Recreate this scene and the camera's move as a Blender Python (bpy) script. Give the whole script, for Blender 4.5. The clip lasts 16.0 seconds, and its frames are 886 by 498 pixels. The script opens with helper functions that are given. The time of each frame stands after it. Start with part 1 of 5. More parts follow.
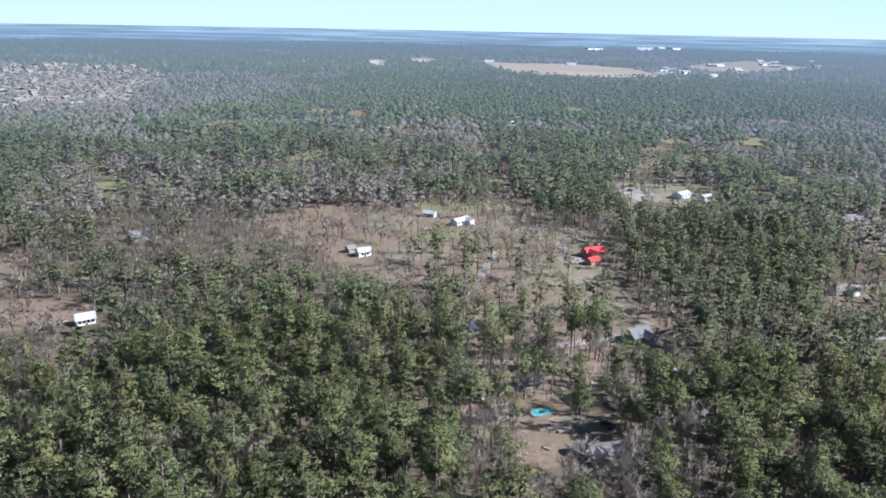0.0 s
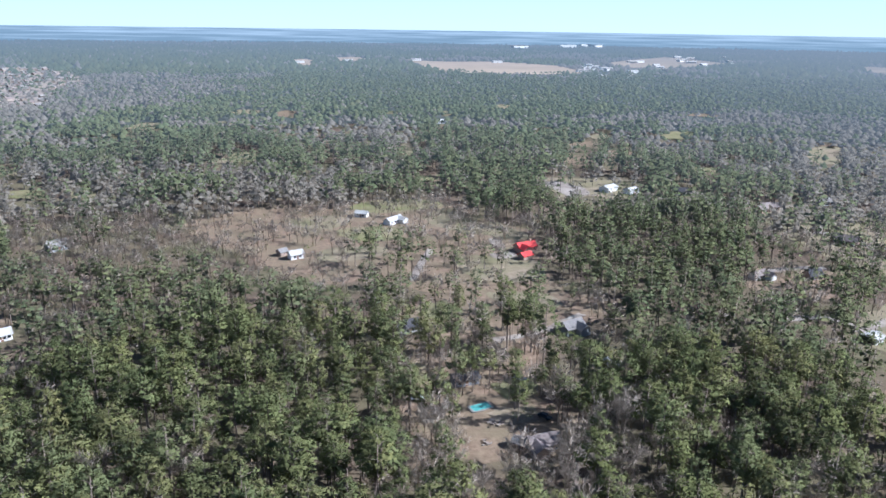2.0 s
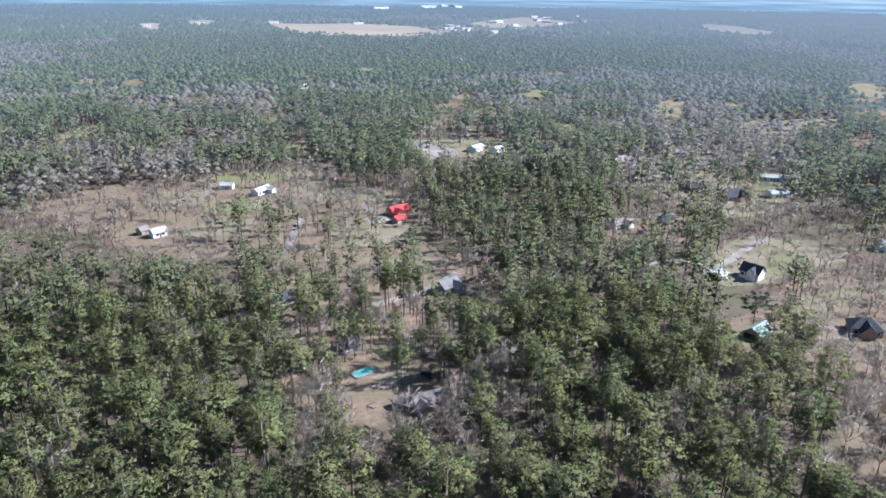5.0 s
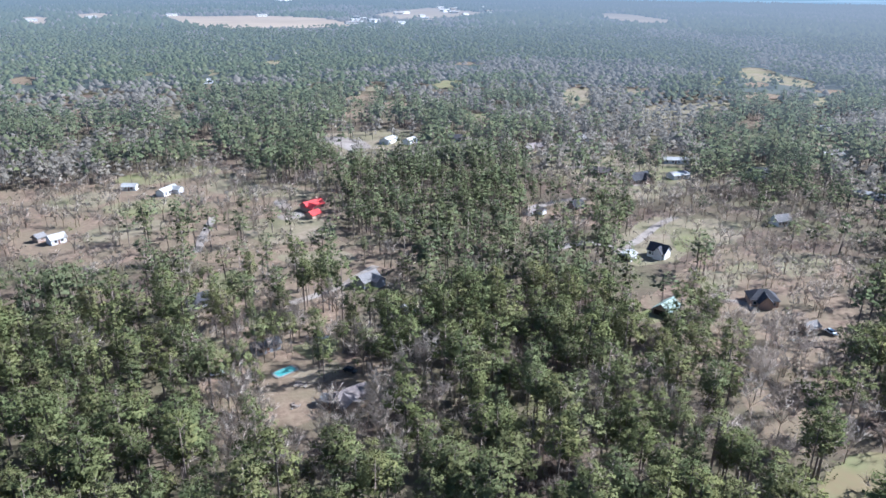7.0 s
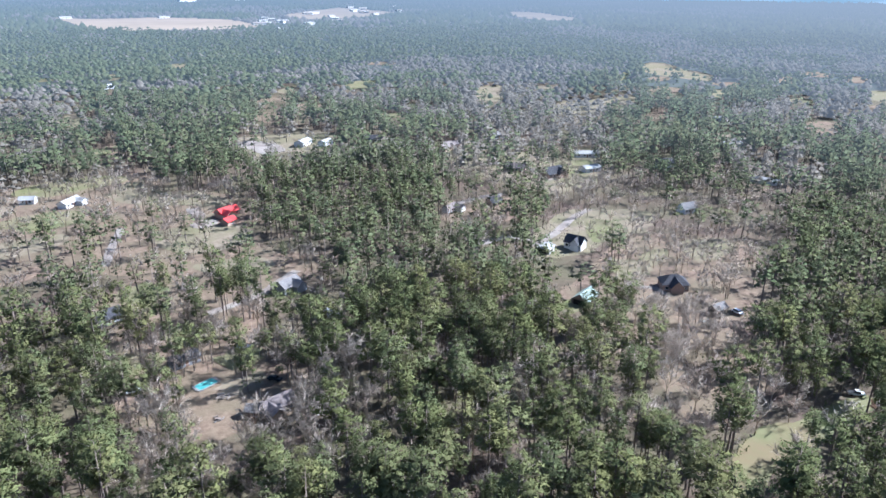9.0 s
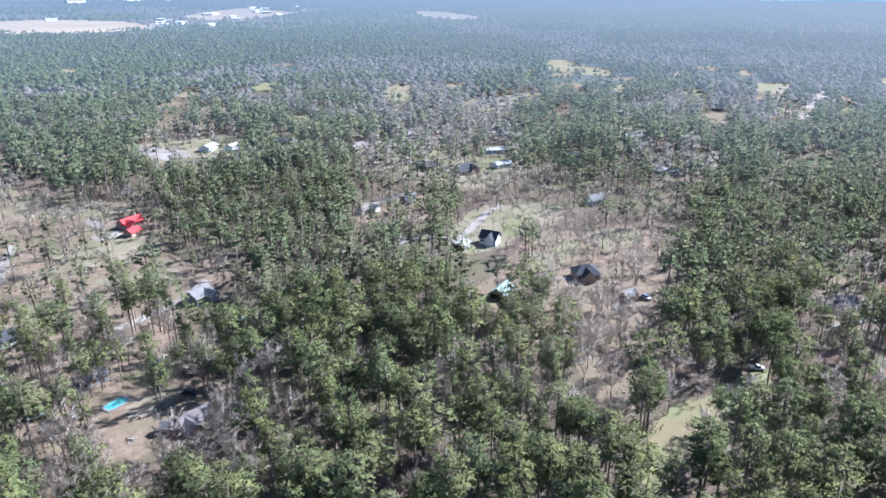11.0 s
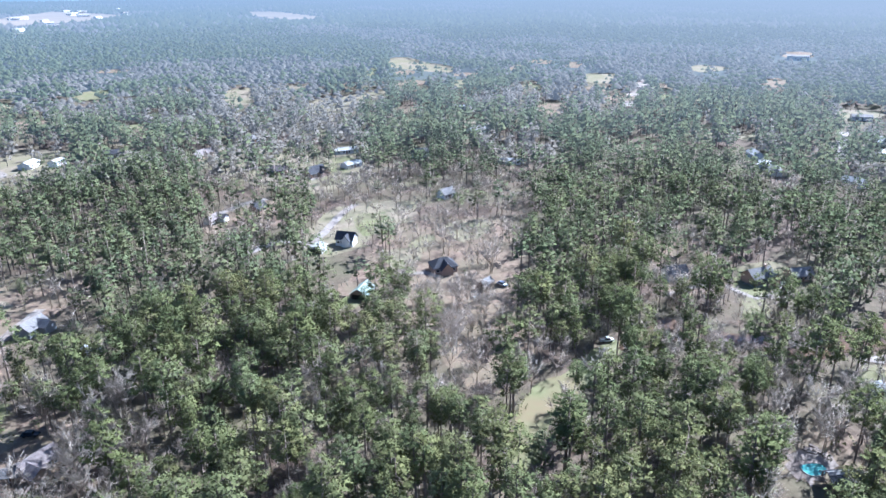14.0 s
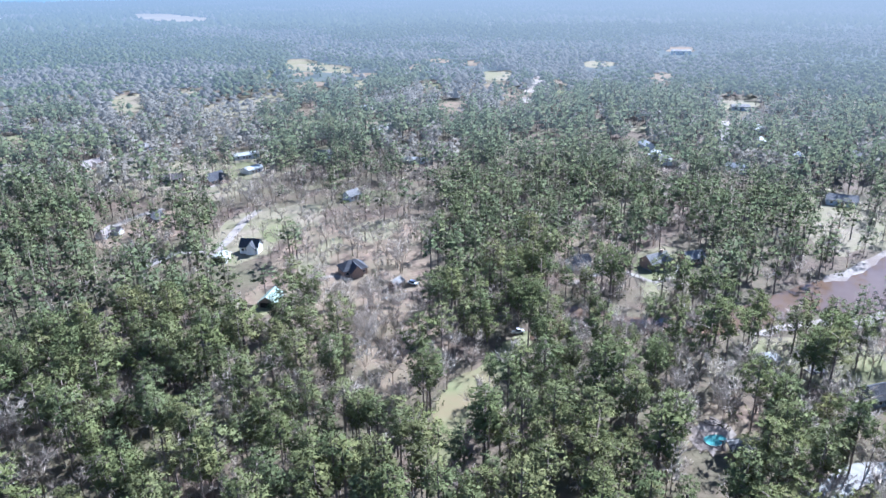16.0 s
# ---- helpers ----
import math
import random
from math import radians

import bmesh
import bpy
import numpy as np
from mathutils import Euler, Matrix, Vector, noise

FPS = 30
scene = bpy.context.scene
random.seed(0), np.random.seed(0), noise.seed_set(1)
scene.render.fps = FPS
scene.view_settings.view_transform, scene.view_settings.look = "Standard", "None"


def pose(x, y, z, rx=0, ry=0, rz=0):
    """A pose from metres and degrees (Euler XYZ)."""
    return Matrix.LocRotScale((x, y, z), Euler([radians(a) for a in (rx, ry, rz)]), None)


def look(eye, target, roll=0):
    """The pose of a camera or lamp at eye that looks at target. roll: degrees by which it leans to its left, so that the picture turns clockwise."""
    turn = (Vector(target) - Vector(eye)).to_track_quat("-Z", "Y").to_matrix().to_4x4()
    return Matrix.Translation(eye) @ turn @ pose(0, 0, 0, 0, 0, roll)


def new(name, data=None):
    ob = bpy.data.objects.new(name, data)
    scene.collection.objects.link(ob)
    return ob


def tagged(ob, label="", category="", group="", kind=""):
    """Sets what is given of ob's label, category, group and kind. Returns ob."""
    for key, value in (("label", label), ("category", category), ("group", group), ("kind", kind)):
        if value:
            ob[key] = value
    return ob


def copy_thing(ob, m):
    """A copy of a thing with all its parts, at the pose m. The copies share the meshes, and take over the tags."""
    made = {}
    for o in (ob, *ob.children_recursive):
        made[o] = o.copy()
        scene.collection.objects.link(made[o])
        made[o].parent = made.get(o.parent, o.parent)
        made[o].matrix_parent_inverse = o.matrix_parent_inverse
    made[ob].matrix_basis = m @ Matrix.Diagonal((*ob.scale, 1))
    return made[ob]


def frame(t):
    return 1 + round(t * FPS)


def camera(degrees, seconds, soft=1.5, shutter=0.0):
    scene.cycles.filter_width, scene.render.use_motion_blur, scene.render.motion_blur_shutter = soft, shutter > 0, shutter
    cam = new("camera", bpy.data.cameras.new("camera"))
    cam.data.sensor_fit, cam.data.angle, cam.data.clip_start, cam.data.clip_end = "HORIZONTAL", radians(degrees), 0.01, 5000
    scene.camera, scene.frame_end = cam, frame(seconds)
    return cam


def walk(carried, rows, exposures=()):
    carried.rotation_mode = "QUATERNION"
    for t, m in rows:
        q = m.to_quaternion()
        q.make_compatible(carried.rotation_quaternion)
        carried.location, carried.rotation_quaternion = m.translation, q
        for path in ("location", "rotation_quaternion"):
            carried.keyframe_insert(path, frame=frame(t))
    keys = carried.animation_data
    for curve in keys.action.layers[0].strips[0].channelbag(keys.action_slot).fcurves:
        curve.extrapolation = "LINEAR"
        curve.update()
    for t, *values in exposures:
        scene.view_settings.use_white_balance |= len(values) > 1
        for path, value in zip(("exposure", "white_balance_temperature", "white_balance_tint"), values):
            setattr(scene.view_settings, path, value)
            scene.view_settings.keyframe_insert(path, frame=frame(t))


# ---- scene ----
# ------------------------------------------------------------------ camera
# A drone hovering 118 m over flat pine country; it only turns to its right.
EYE_Z = 118.0
cam = camera(64.08, 16.0, soft=1.55)
TURNS = [  # seconds, yaw, pitch, roll
    (0, 0.00, -17.47, 1.08),
    (0.5, -0.85, -17.47, 1.05),
    (1, -2.09, -17.47, 1.00),
    (1.5, -3.84, -17.47, 0.94),
    (2, -5.61, -17.48, 0.81),
    (2.5, -7.39, -17.49, 0.85),
    (3, -9.20, -17.53, 0.79),
    (3.5, -10.99, -18.06, 0.74),
    (4, -12.78, -18.80, 0.72),
    (4.5, -14.58, -19.58, 0.71),
    (5, -16.36, -20.22, 0.68),
    (5.6, -18.50, -20.66, 0.63),
    (6.3, -20.99, -20.80, 0.58),
    (7, -23.49, -20.81, 0.53),
    (7.5, -25.26, -20.79, 0.50),
    (8, -27.05, -20.79, 0.43),
    (8.5, -28.68, -20.80, 0.31),
    (9, -30.30, -20.80, 0.28),
    (11.5, -39.30, -20.84, 0.05),
    (12, -40.82, -20.86, -0.04),
    (12.5, -42.30, -20.86, -0.06),
    (13, -45.79, -20.88, -0.09),
    (13.5, -48.05, -20.91, -0.19),
    (14, -49.83, -20.91, -0.25),
    (14.5, -51.60, -20.93, -0.27),
    (15, -53.76, -20.94, -0.33),
    (15.5, -55.83, -20.95, -0.42),
    (16, -57.71, -20.97, -0.47),
]
EXPOSURES = [(0.0, 1.10, 5220, 13), (4.5, 1.27, 5160, 13), (8.0, 1.46, 5080, 13), (9.2, 1.54, 5060, 13), (12.0, 1.76, 4930, 13), (16.0, 1.84, 4780, 13)]
walk(cam, [(t, pose(0, 0, EYE_Z, 0, 0, yaw) @ pose(0, 0, 0, 90 + pitch) @ pose(0, 0, 0, 0, 0, roll)) for t, yaw, pitch, roll in TURNS], EXPOSURES)

# ------------------------------------------------------------------ light
SUN_AZ, SUN_EL = 98.0, 37.0          # degrees clockwise from +y, degrees over the horizon
world = bpy.data.worlds.new("sky")
scene.world = world
world.use_nodes = True
wn = world.node_tree.nodes
sky = wn.new("ShaderNodeTexSky")
sky.sky_type, sky.sun_disc = "NISHITA", False
sky.sun_elevation, sky.sun_rotation = radians(SUN_EL), radians(SUN_AZ)
sky.altitude, sky.air_density, sky.dust_density, sky.ozone_density = 120, 1.0, 0.15, 3.0
wn["Background"].inputs["Strength"].default_value = 0.049
world.node_tree.links.new(sky.outputs[0], wn["Background"].inputs["Color"])
sun = new("sun", bpy.data.lights.new("sun", "SUN"))
sun.data.energy, sun.data.angle, sun.data.color = 5.0, radians(0.55), (1.0, 0.95, 0.88)
az, el = radians(SUN_AZ), radians(SUN_EL)
sun.matrix_world = look((900 * math.sin(az) * math.cos(el), 900 * math.cos(az) * math.cos(el), 900 * math.sin(el)), (0, 0, 0))


# ------------------------------------------------------------------ materials
def material(name, color, rough=0.85, color2=None, scale=1.0, color3=None, scale2=0.08, bump=0.0, spec=0.3,
             tint=None, metal=0.0, coords="Object", leafy=0.0, haze_glow=False):
    """Two-scale mottled surface. tint: how far single pieces or trees differ. The last flag paints distance haze in as
    emission.
    """
    m = bpy.data.materials.new(name)
    m.use_nodes = True
    nt = m.node_tree
    b = nt.nodes["Principled BSDF"]
    b.inputs["Roughness"].default_value = rough
    b.inputs["Specular IOR Level"].default_value = spec
    b.inputs["Metallic"].default_value = metal
    if coords == "World":
        co = nt.nodes.new("ShaderNodeNewGeometry").outputs["Position"]
    else:
        co = nt.nodes.new("ShaderNodeTexCoord").outputs["Object"]

    def tex(s, detail=4.0, roughness=0.6):
        n = nt.nodes.new("ShaderNodeTexNoise")
        n.inputs["Scale"].default_value, n.inputs["Detail"].default_value, n.inputs["Roughness"].default_value = s, detail, roughness
        nt.links.new(co, n.inputs["Vector"])
        r = nt.nodes.new("ShaderNodeMapRange")
        r.inputs["From Min"].default_value, r.inputs["From Max"].default_value = 0.36, 0.64
        nt.links.new(n.outputs["Fac"], r.inputs["Value"])
        return r.outputs["Result"]

    def mix(fac, a, c, kind="MIX"):
        n = nt.nodes.new("ShaderNodeMix")
        n.data_type, n.blend_type = "RGBA", kind
        if isinstance(fac, float):
            n.inputs[0].default_value = fac
        else:
            nt.links.new(fac, n.inputs[0])
        for k, v in ((6, a), (7, c)):
            if isinstance(v, tuple):
                n.inputs[k].default_value = (*v, 1)
            else:
                nt.links.new(v, n.inputs[k])
        return n.outputs[2]

    out = color
    fine = None
    if color2:
        fine = tex(scale)
        out = mix(fine, out, color2)
    if color3:
        out = mix(tex(scale2, 3.0), out, color3)
    if tint:
        info = nt.nodes.new("ShaderNodeObjectInfo").outputs["Random"]
        att = nt.nodes.new("ShaderNodeAttribute")
        att.attribute_name = "tint"
        add = nt.nodes.new("ShaderNodeMath")
        add.operation = "ADD"
        nt.links.new(info, add.inputs[0])
        nt.links.new(att.outputs["Fac"], add.inputs[1])
        fr = nt.nodes.new("ShaderNodeMath")
        fr.operation = "FRACT"
        nt.links.new(add.outputs[0], fr.inputs[0])
        ramp = nt.nodes.new("ShaderNodeValToRGB")
        ramp.color_ramp.elements[0].color = (*tint[0], 1)
        ramp.color_ramp.elements[1].color = (*tint[-1], 1)
        for k, c in enumerate(tint[1:-1]):
            e = ramp.color_ramp.elements.new((k + 1) / (len(tint) - 1))
            e.color = (*c, 1)
        nt.links.new(fr.outputs[0], ramp.inputs[0])
        out = mix(0.75, out, ramp.outputs[0])
    if isinstance(out, tuple):
        b.inputs["Base Color"].default_value = (*out, 1)
    else:
        nt.links.new(out, b.inputs["Base Color"])
    if bump and fine is not None:
        bn = nt.nodes.new("ShaderNodeBump")
        bn.inputs["Strength"].default_value, bn.inputs["Distance"].default_value = bump, 0.3
        nt.links.new(fine, bn.inputs["Height"])
        nt.links.new(bn.outputs[0], b.inputs["Normal"])
    surface = b.outputs[0]
    if leafy:
        tr = nt.nodes.new("ShaderNodeBsdfTranslucent")
        ms = nt.nodes.new("ShaderNodeMixShader")
        ms.inputs[0].default_value = leafy
        if isinstance(out, tuple):
            tr.inputs["Color"].default_value = (*out, 1)
        else:
            nt.links.new(out, tr.inputs["Color"])
        nt.links.new(b.outputs[0], ms.inputs[1])
        nt.links.new(tr.outputs[0], ms.inputs[2])
        surface = ms.outputs[0]
    if haze_glow:
        surface = painted_haze(nt, surface)
    nt.links.new(surface, nt.nodes["Material Output"].inputs["Surface"])
    return m


def painted_haze(nt, surface):
    """Paints haze as emission: the surface fades to a blue glow with its distance from the origin, sooner on the sunny
    side.
    """
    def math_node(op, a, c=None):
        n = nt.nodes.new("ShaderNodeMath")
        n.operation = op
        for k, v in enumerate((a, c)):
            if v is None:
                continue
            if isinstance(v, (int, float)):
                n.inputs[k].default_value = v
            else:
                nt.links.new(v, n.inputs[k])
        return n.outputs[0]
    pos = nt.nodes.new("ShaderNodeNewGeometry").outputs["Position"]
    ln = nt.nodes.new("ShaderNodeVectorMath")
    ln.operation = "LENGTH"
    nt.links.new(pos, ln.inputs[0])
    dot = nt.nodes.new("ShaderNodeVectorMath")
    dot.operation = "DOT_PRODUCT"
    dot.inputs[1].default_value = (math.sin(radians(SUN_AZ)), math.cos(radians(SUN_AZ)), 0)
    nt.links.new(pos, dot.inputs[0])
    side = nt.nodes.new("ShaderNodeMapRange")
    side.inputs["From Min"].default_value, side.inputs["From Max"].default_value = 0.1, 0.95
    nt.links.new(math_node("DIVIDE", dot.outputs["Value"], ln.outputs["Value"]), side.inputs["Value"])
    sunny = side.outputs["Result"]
    rate = math_node("ADD", math_node("MULTIPLY", sunny, HAZE_SUN - HAZE_SHADE), HAZE_SHADE)
    run = math_node("MAXIMUM", math_node("SUBTRACT", ln.outputs["Value"], HAZE_FROM), 0.0)
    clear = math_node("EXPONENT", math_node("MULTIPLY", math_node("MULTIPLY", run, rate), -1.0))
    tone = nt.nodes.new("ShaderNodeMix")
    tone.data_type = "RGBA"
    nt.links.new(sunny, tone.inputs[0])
    tone.inputs[6].default_value, tone.inputs[7].default_value = (*HAZE_BLUE, 1), (*HAZE_PALE, 1)
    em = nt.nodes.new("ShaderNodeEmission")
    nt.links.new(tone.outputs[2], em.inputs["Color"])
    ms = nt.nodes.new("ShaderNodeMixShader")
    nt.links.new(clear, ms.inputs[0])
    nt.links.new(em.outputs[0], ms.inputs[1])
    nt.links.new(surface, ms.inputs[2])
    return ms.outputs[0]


# Haze put in as glow: where it starts, its rates, its two colours
HAZE_FROM, HAZE_SHADE, HAZE_SUN = 400.0, 1 / 2500, 1 / 1050
HAZE_BLUE, HAZE_PALE = (0.112, 0.142, 0.170), (0.142, 0.156, 0.164)
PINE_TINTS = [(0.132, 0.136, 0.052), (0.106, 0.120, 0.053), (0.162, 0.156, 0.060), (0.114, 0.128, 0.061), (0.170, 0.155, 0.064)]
# Far tints are darker copies; the pines' crown shade is put into the colour
FAR_SHADED_TINTS = [(0.112, 0.118, 0.053), (0.090, 0.104, 0.051), (0.132, 0.133, 0.057), (0.098, 0.110, 0.057), (0.138, 0.131, 0.060)]
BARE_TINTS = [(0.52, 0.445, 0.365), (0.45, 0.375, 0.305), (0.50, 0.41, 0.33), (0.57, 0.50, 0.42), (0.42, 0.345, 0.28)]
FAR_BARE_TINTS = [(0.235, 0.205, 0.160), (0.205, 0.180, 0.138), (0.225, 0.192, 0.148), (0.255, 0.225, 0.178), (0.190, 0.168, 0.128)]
M = {
    "litter": material("leaf litter and dry grass", (0.090, 0.064, 0.047), 0.95, (0.165, 0.118, 0.084), 0.35, (0.125, 0.108, 0.062), 0.03, 0.4, 0.1, coords="World"),
    "far_floor": material("undergrowth of the far woods", (0.070, 0.082, 0.055), 0.95, (0.095, 0.095, 0.065), 0.05, (0.085, 0.085, 0.06), 0.006, 0, 0.1, coords="World", haze_glow=True),
    "brown": material("brown leaf-strewn soil", (0.14, 0.096, 0.065), 0.95, (0.262, 0.188, 0.128), 0.4, (0.178, 0.14, 0.088), 0.06, 0.3, 0.1, coords="World"),
    "straw": material("dormant straw-coloured grass", (0.19, 0.152, 0.10), 0.95, (0.27, 0.215, 0.15), 0.3, (0.185, 0.165, 0.09), 0.04, 0.2, 0.1, coords="World"),
    "lawn": material("winter lawn", (0.145, 0.145, 0.062), 0.95, (0.19, 0.18, 0.085), 0.3, (0.21, 0.175, 0.105), 0.05, 0.2, 0.1, coords="World"),
    "sand": material("pale sand", (0.27, 0.23, 0.185), 0.95, (0.38, 0.335, 0.28), 0.5, (0.19, 0.15, 0.12), 0.06, 0.3, 0.1, coords="World"),
    "drive": material("pale gravel drive", (0.28, 0.24, 0.195), 0.9, (0.35, 0.305, 0.26), 0.8, (0.22, 0.18, 0.145), 0.1, 0.2, 0.2, coords="World"),
    "concrete": material("concrete", (0.215, 0.198, 0.175), 0.85, (0.27, 0.25, 0.225), 0.6, None, 0.1, 0.1, 0.3, coords="World"),
    "field": material("dry hay field", (0.50, 0.36, 0.225), 0.95, (0.56, 0.41, 0.265), 0.02, (0.42, 0.30, 0.18), 0.004, 0, 0.1, coords="World", haze_glow=True),
    "algae": material("pond water with green algae", (0.138, 0.148, 0.052), 0.75, (0.178, 0.178, 0.076), 0.16, (0.185, 0.14, 0.068), 0.06, 0.05, 0.2, coords="World"),
    "river": material("muddy brown river water", (0.115, 0.072, 0.045), 0.05, (0.14, 0.092, 0.06), 0.05, None, 0.1, 0.02, 0.25, coords="World"),
    "poolwater": material("turquoise pool water", (0.085, 0.30, 0.27), 0.12, (0.125, 0.38, 0.335), 0.6, None, 0.1, 0.05, 0.5),
    "bark": material("pine bark", (0.15, 0.118, 0.096), 0.95, (0.22, 0.178, 0.148), 0.9, None, 0.1, 0.3, 0.1),
    "needles": material("pine needles", (0.115, 0.135, 0.055), 0.7, (0.165, 0.18, 0.075), 0.55, None, 0.1, 0, 0.0, tint=PINE_TINTS, leafy=0.12),
    "twigs": material("bare grey twigs", (0.48, 0.42, 0.35), 0.9, (0.55, 0.48, 0.41), 0.5, None, 0.1, 0, 0.0, tint=BARE_TINTS, leafy=0.38),
    "white_paint": material("white painted boards", (0.74, 0.73, 0.70), 0.6, (0.66, 0.65, 0.62), 0.7, None, 0.1, 0.05),
    "grey_paint": material("grey painted boards", (0.24, 0.245, 0.255), 0.7, (0.19, 0.195, 0.21), 0.7, None, 0.1, 0.05),
    "brick": material("tan brick wall", (0.36, 0.25, 0.19), 0.9, (0.42, 0.31, 0.24), 1.2, None, 0.1, 0.2),
    "wood": material("weathered timber", (0.25, 0.18, 0.13), 0.85, (0.33, 0.26, 0.20), 1.0, None, 0.1, 0.2),
    "shingle_dark": material("dark asphalt shingles", (0.045, 0.045, 0.05), 0.9, (0.075, 0.072, 0.075), 1.5, None, 0.1, 0.3),
    "shingle_grey": material("grey asphalt shingles", (0.165, 0.152, 0.14), 0.9, (0.225, 0.21, 0.193), 1.5, None, 0.1, 0.3),
    "shingle_brown": material("brown asphalt shingles", (0.17, 0.14, 0.125), 0.9, (0.23, 0.19, 0.17), 1.5, None, 0.1, 0.3),
    "metal_white": material("white sheet metal roof", (0.46, 0.45, 0.42), 0.8, (0.33, 0.32, 0.295), 0.25, None, 0.1, 0.05, 0.2),
    "metal_red": material("red sheet metal roof", (0.60, 0.045, 0.035), 0.45, (0.50, 0.04, 0.035), 0.3, None, 0.1, 0.05, 0.5),
    "metal_green": material("pale green sheet metal roof", (0.31, 0.37, 0.30), 0.75, (0.24, 0.29, 0.235), 0.3, None, 0.1, 0.05, 0.15),
    "glass": material("dark window glass", (0.02, 0.025, 0.03), 0.06, None, 1, None, 0.1, 0, 0.6),
    "painted_shade": material("painted dark shade of an open barn", (0.018, 0.016, 0.015), 0.95, (0.03, 0.026, 0.022), 1.0),
    "door": material("painted door", (0.16, 0.09, 0.06), 0.6, (0.20, 0.12, 0.08), 1.0),
    "black": material("black rubber", (0.02, 0.02, 0.02), 0.8),
    "car_white": material("white car paint", (0.75, 0.75, 0.74), 0.25, None, 1, None, 0.1, 0, 0.6),
    "car_dark": material("dark car paint", (0.03, 0.035, 0.045), 0.25, None, 1, None, 0.1, 0, 0.6),
}
M["far_needles"] = material("pine canopy of the distance", (0.085, 0.110, 0.060), 0.8, (0.100, 0.120, 0.068), 0.05, None, 0.1, 0, 0.0, tint=FAR_SHADED_TINTS, leafy=0.1, haze_glow=True)
M["far_twigs"] = material("leafless canopy of the distance", (0.22, 0.195, 0.155), 0.9, (0.25, 0.225, 0.18), 0.05, None, 0.1, 0, 0.0, tint=FAR_BARE_TINTS, leafy=0.35, haze_glow=True)


# ------------------------------------------------------------------ mesh helpers
def part(name, bm, mat, parent, label=""):
    me = bpy.data.meshes.new(name)
    bm.to_mesh(me)
    bm.free()
    me.materials.append(mat)
    ob = new(name, me)
    ob.parent = parent
    if label:
        ob["label"] = label
    return ob


def box(bm, x0, x1, y0, y1, z0, z1):
    v = [bm.verts.new(p) for p in ((x0, y0, z0), (x1, y0, z0), (x1, y1, z0), (x0, y1, z0), (x0, y0, z1), (x1, y0, z1), (x1, y1, z1), (x0, y1, z1))]
    for f in ((3, 2, 1, 0), (4, 5, 6, 7), (0, 1, 5, 4), (1, 2, 6, 5), (2, 3, 7, 6), (3, 0, 4, 7)):
        bm.faces.new([v[i] for i in f])
    return bm


def boxed(*a):
    return box(bmesh.new(), *a)


def array_mesh(name, V, Fc, mats, slots=None, tint=None, normals=None):
    """One mesh from arrays of vertices and triangles."""
    V, Fc = np.asarray(V, np.float32), np.asarray(Fc, np.int32)
    me = bpy.data.meshes.new(name)
    n = len(Fc)
    me.vertices.add(len(V))
    me.vertices.foreach_set("co", V.ravel())
    me.loops.add(3 * n)
    me.loops.foreach_set("vertex_index", Fc.ravel())
    me.polygons.add(n)
    me.polygons.foreach_set("loop_start", np.arange(0, 3 * n, 3, dtype=np.int32))
    for m in mats:
        me.materials.append(m)
    if slots is not None:
        me.polygons.foreach_set("material_index", np.asarray(slots, np.int32))
    if tint is not None:
        a = me.attributes.new("tint", "FLOAT", "FACE")
        a.data.foreach_set("value", np.asarray(tint, np.float32))
    me.update(calc_edges=True)
    if normals is not None:
        me.normals_split_custom_set_from_vertices(np.asarray(normals, np.float32))
    return me


def value_noise(x, y, size, seed):
    """Smooth noise from 0 to 1 with bumps about size metres wide."""
    x, y = np.asarray(x) / size, np.asarray(y) / size
    xi, yi = np.floor(x).astype(np.int64), np.floor(y).astype(np.int64)
    fx, fy = x - xi, y - yi
    fx, fy = fx * fx * (3 - 2 * fx), fy * fy * (3 - 2 * fy)

    def h(a, b):
        n = (a * 374761393 + b * 668265263 + seed * 1442695041) & 0x7FFFFFFF
        n = ((n ^ (n >> 13)) * 1274126177) & 0x7FFFFFFF
        return ((n ^ (n >> 16)) & 0xFFFF) / 65535.0
    return (h(xi, yi) * (1 - fx) + h(xi + 1, yi) * fx) * (1 - fy) + (h(xi, yi + 1) * (1 - fx) + h(xi + 1, yi + 1) * fx) * fy


def inside(poly, x, y):
    """Which of the points lie in the polygon."""
    r = np.zeros(len(x), bool)
    px, py = np.array(poly, float).T
    j = len(px) - 1
    for i in range(len(px)):
        with np.errstate(divide="ignore", invalid="ignore"):
            c = ((py[i] > y) != (py[j] > y)) & (x < (px[j] - px[i]) * (y - py[i]) / (py[j] - py[i]) + px[i])
        r ^= c
        j = i
    return r


def rounded(poly, steps=5, rough=1.2, seed=1):
    """A closed, softly curved and slightly ragged outline through the corners."""
    rng = np.random.default_rng(seed)
    P = np.array(poly, float)
    out = []
    for i in range(len(P)):
        a, b, c, d = P[i - 1], P[i], P[(i + 1) % len(P)], P[(i + 2) % len(P)]
        for k in range(steps):
            t = k / steps
            out.append(0.5 * (2 * b + (c - a) * t + (2 * a - 5 * b + 4 * c - d) * t * t + (3 * b - a - 3 * c + d) * t ** 3))
    out = np.array(out)
    return out + rng.normal(0, rough, out.shape)


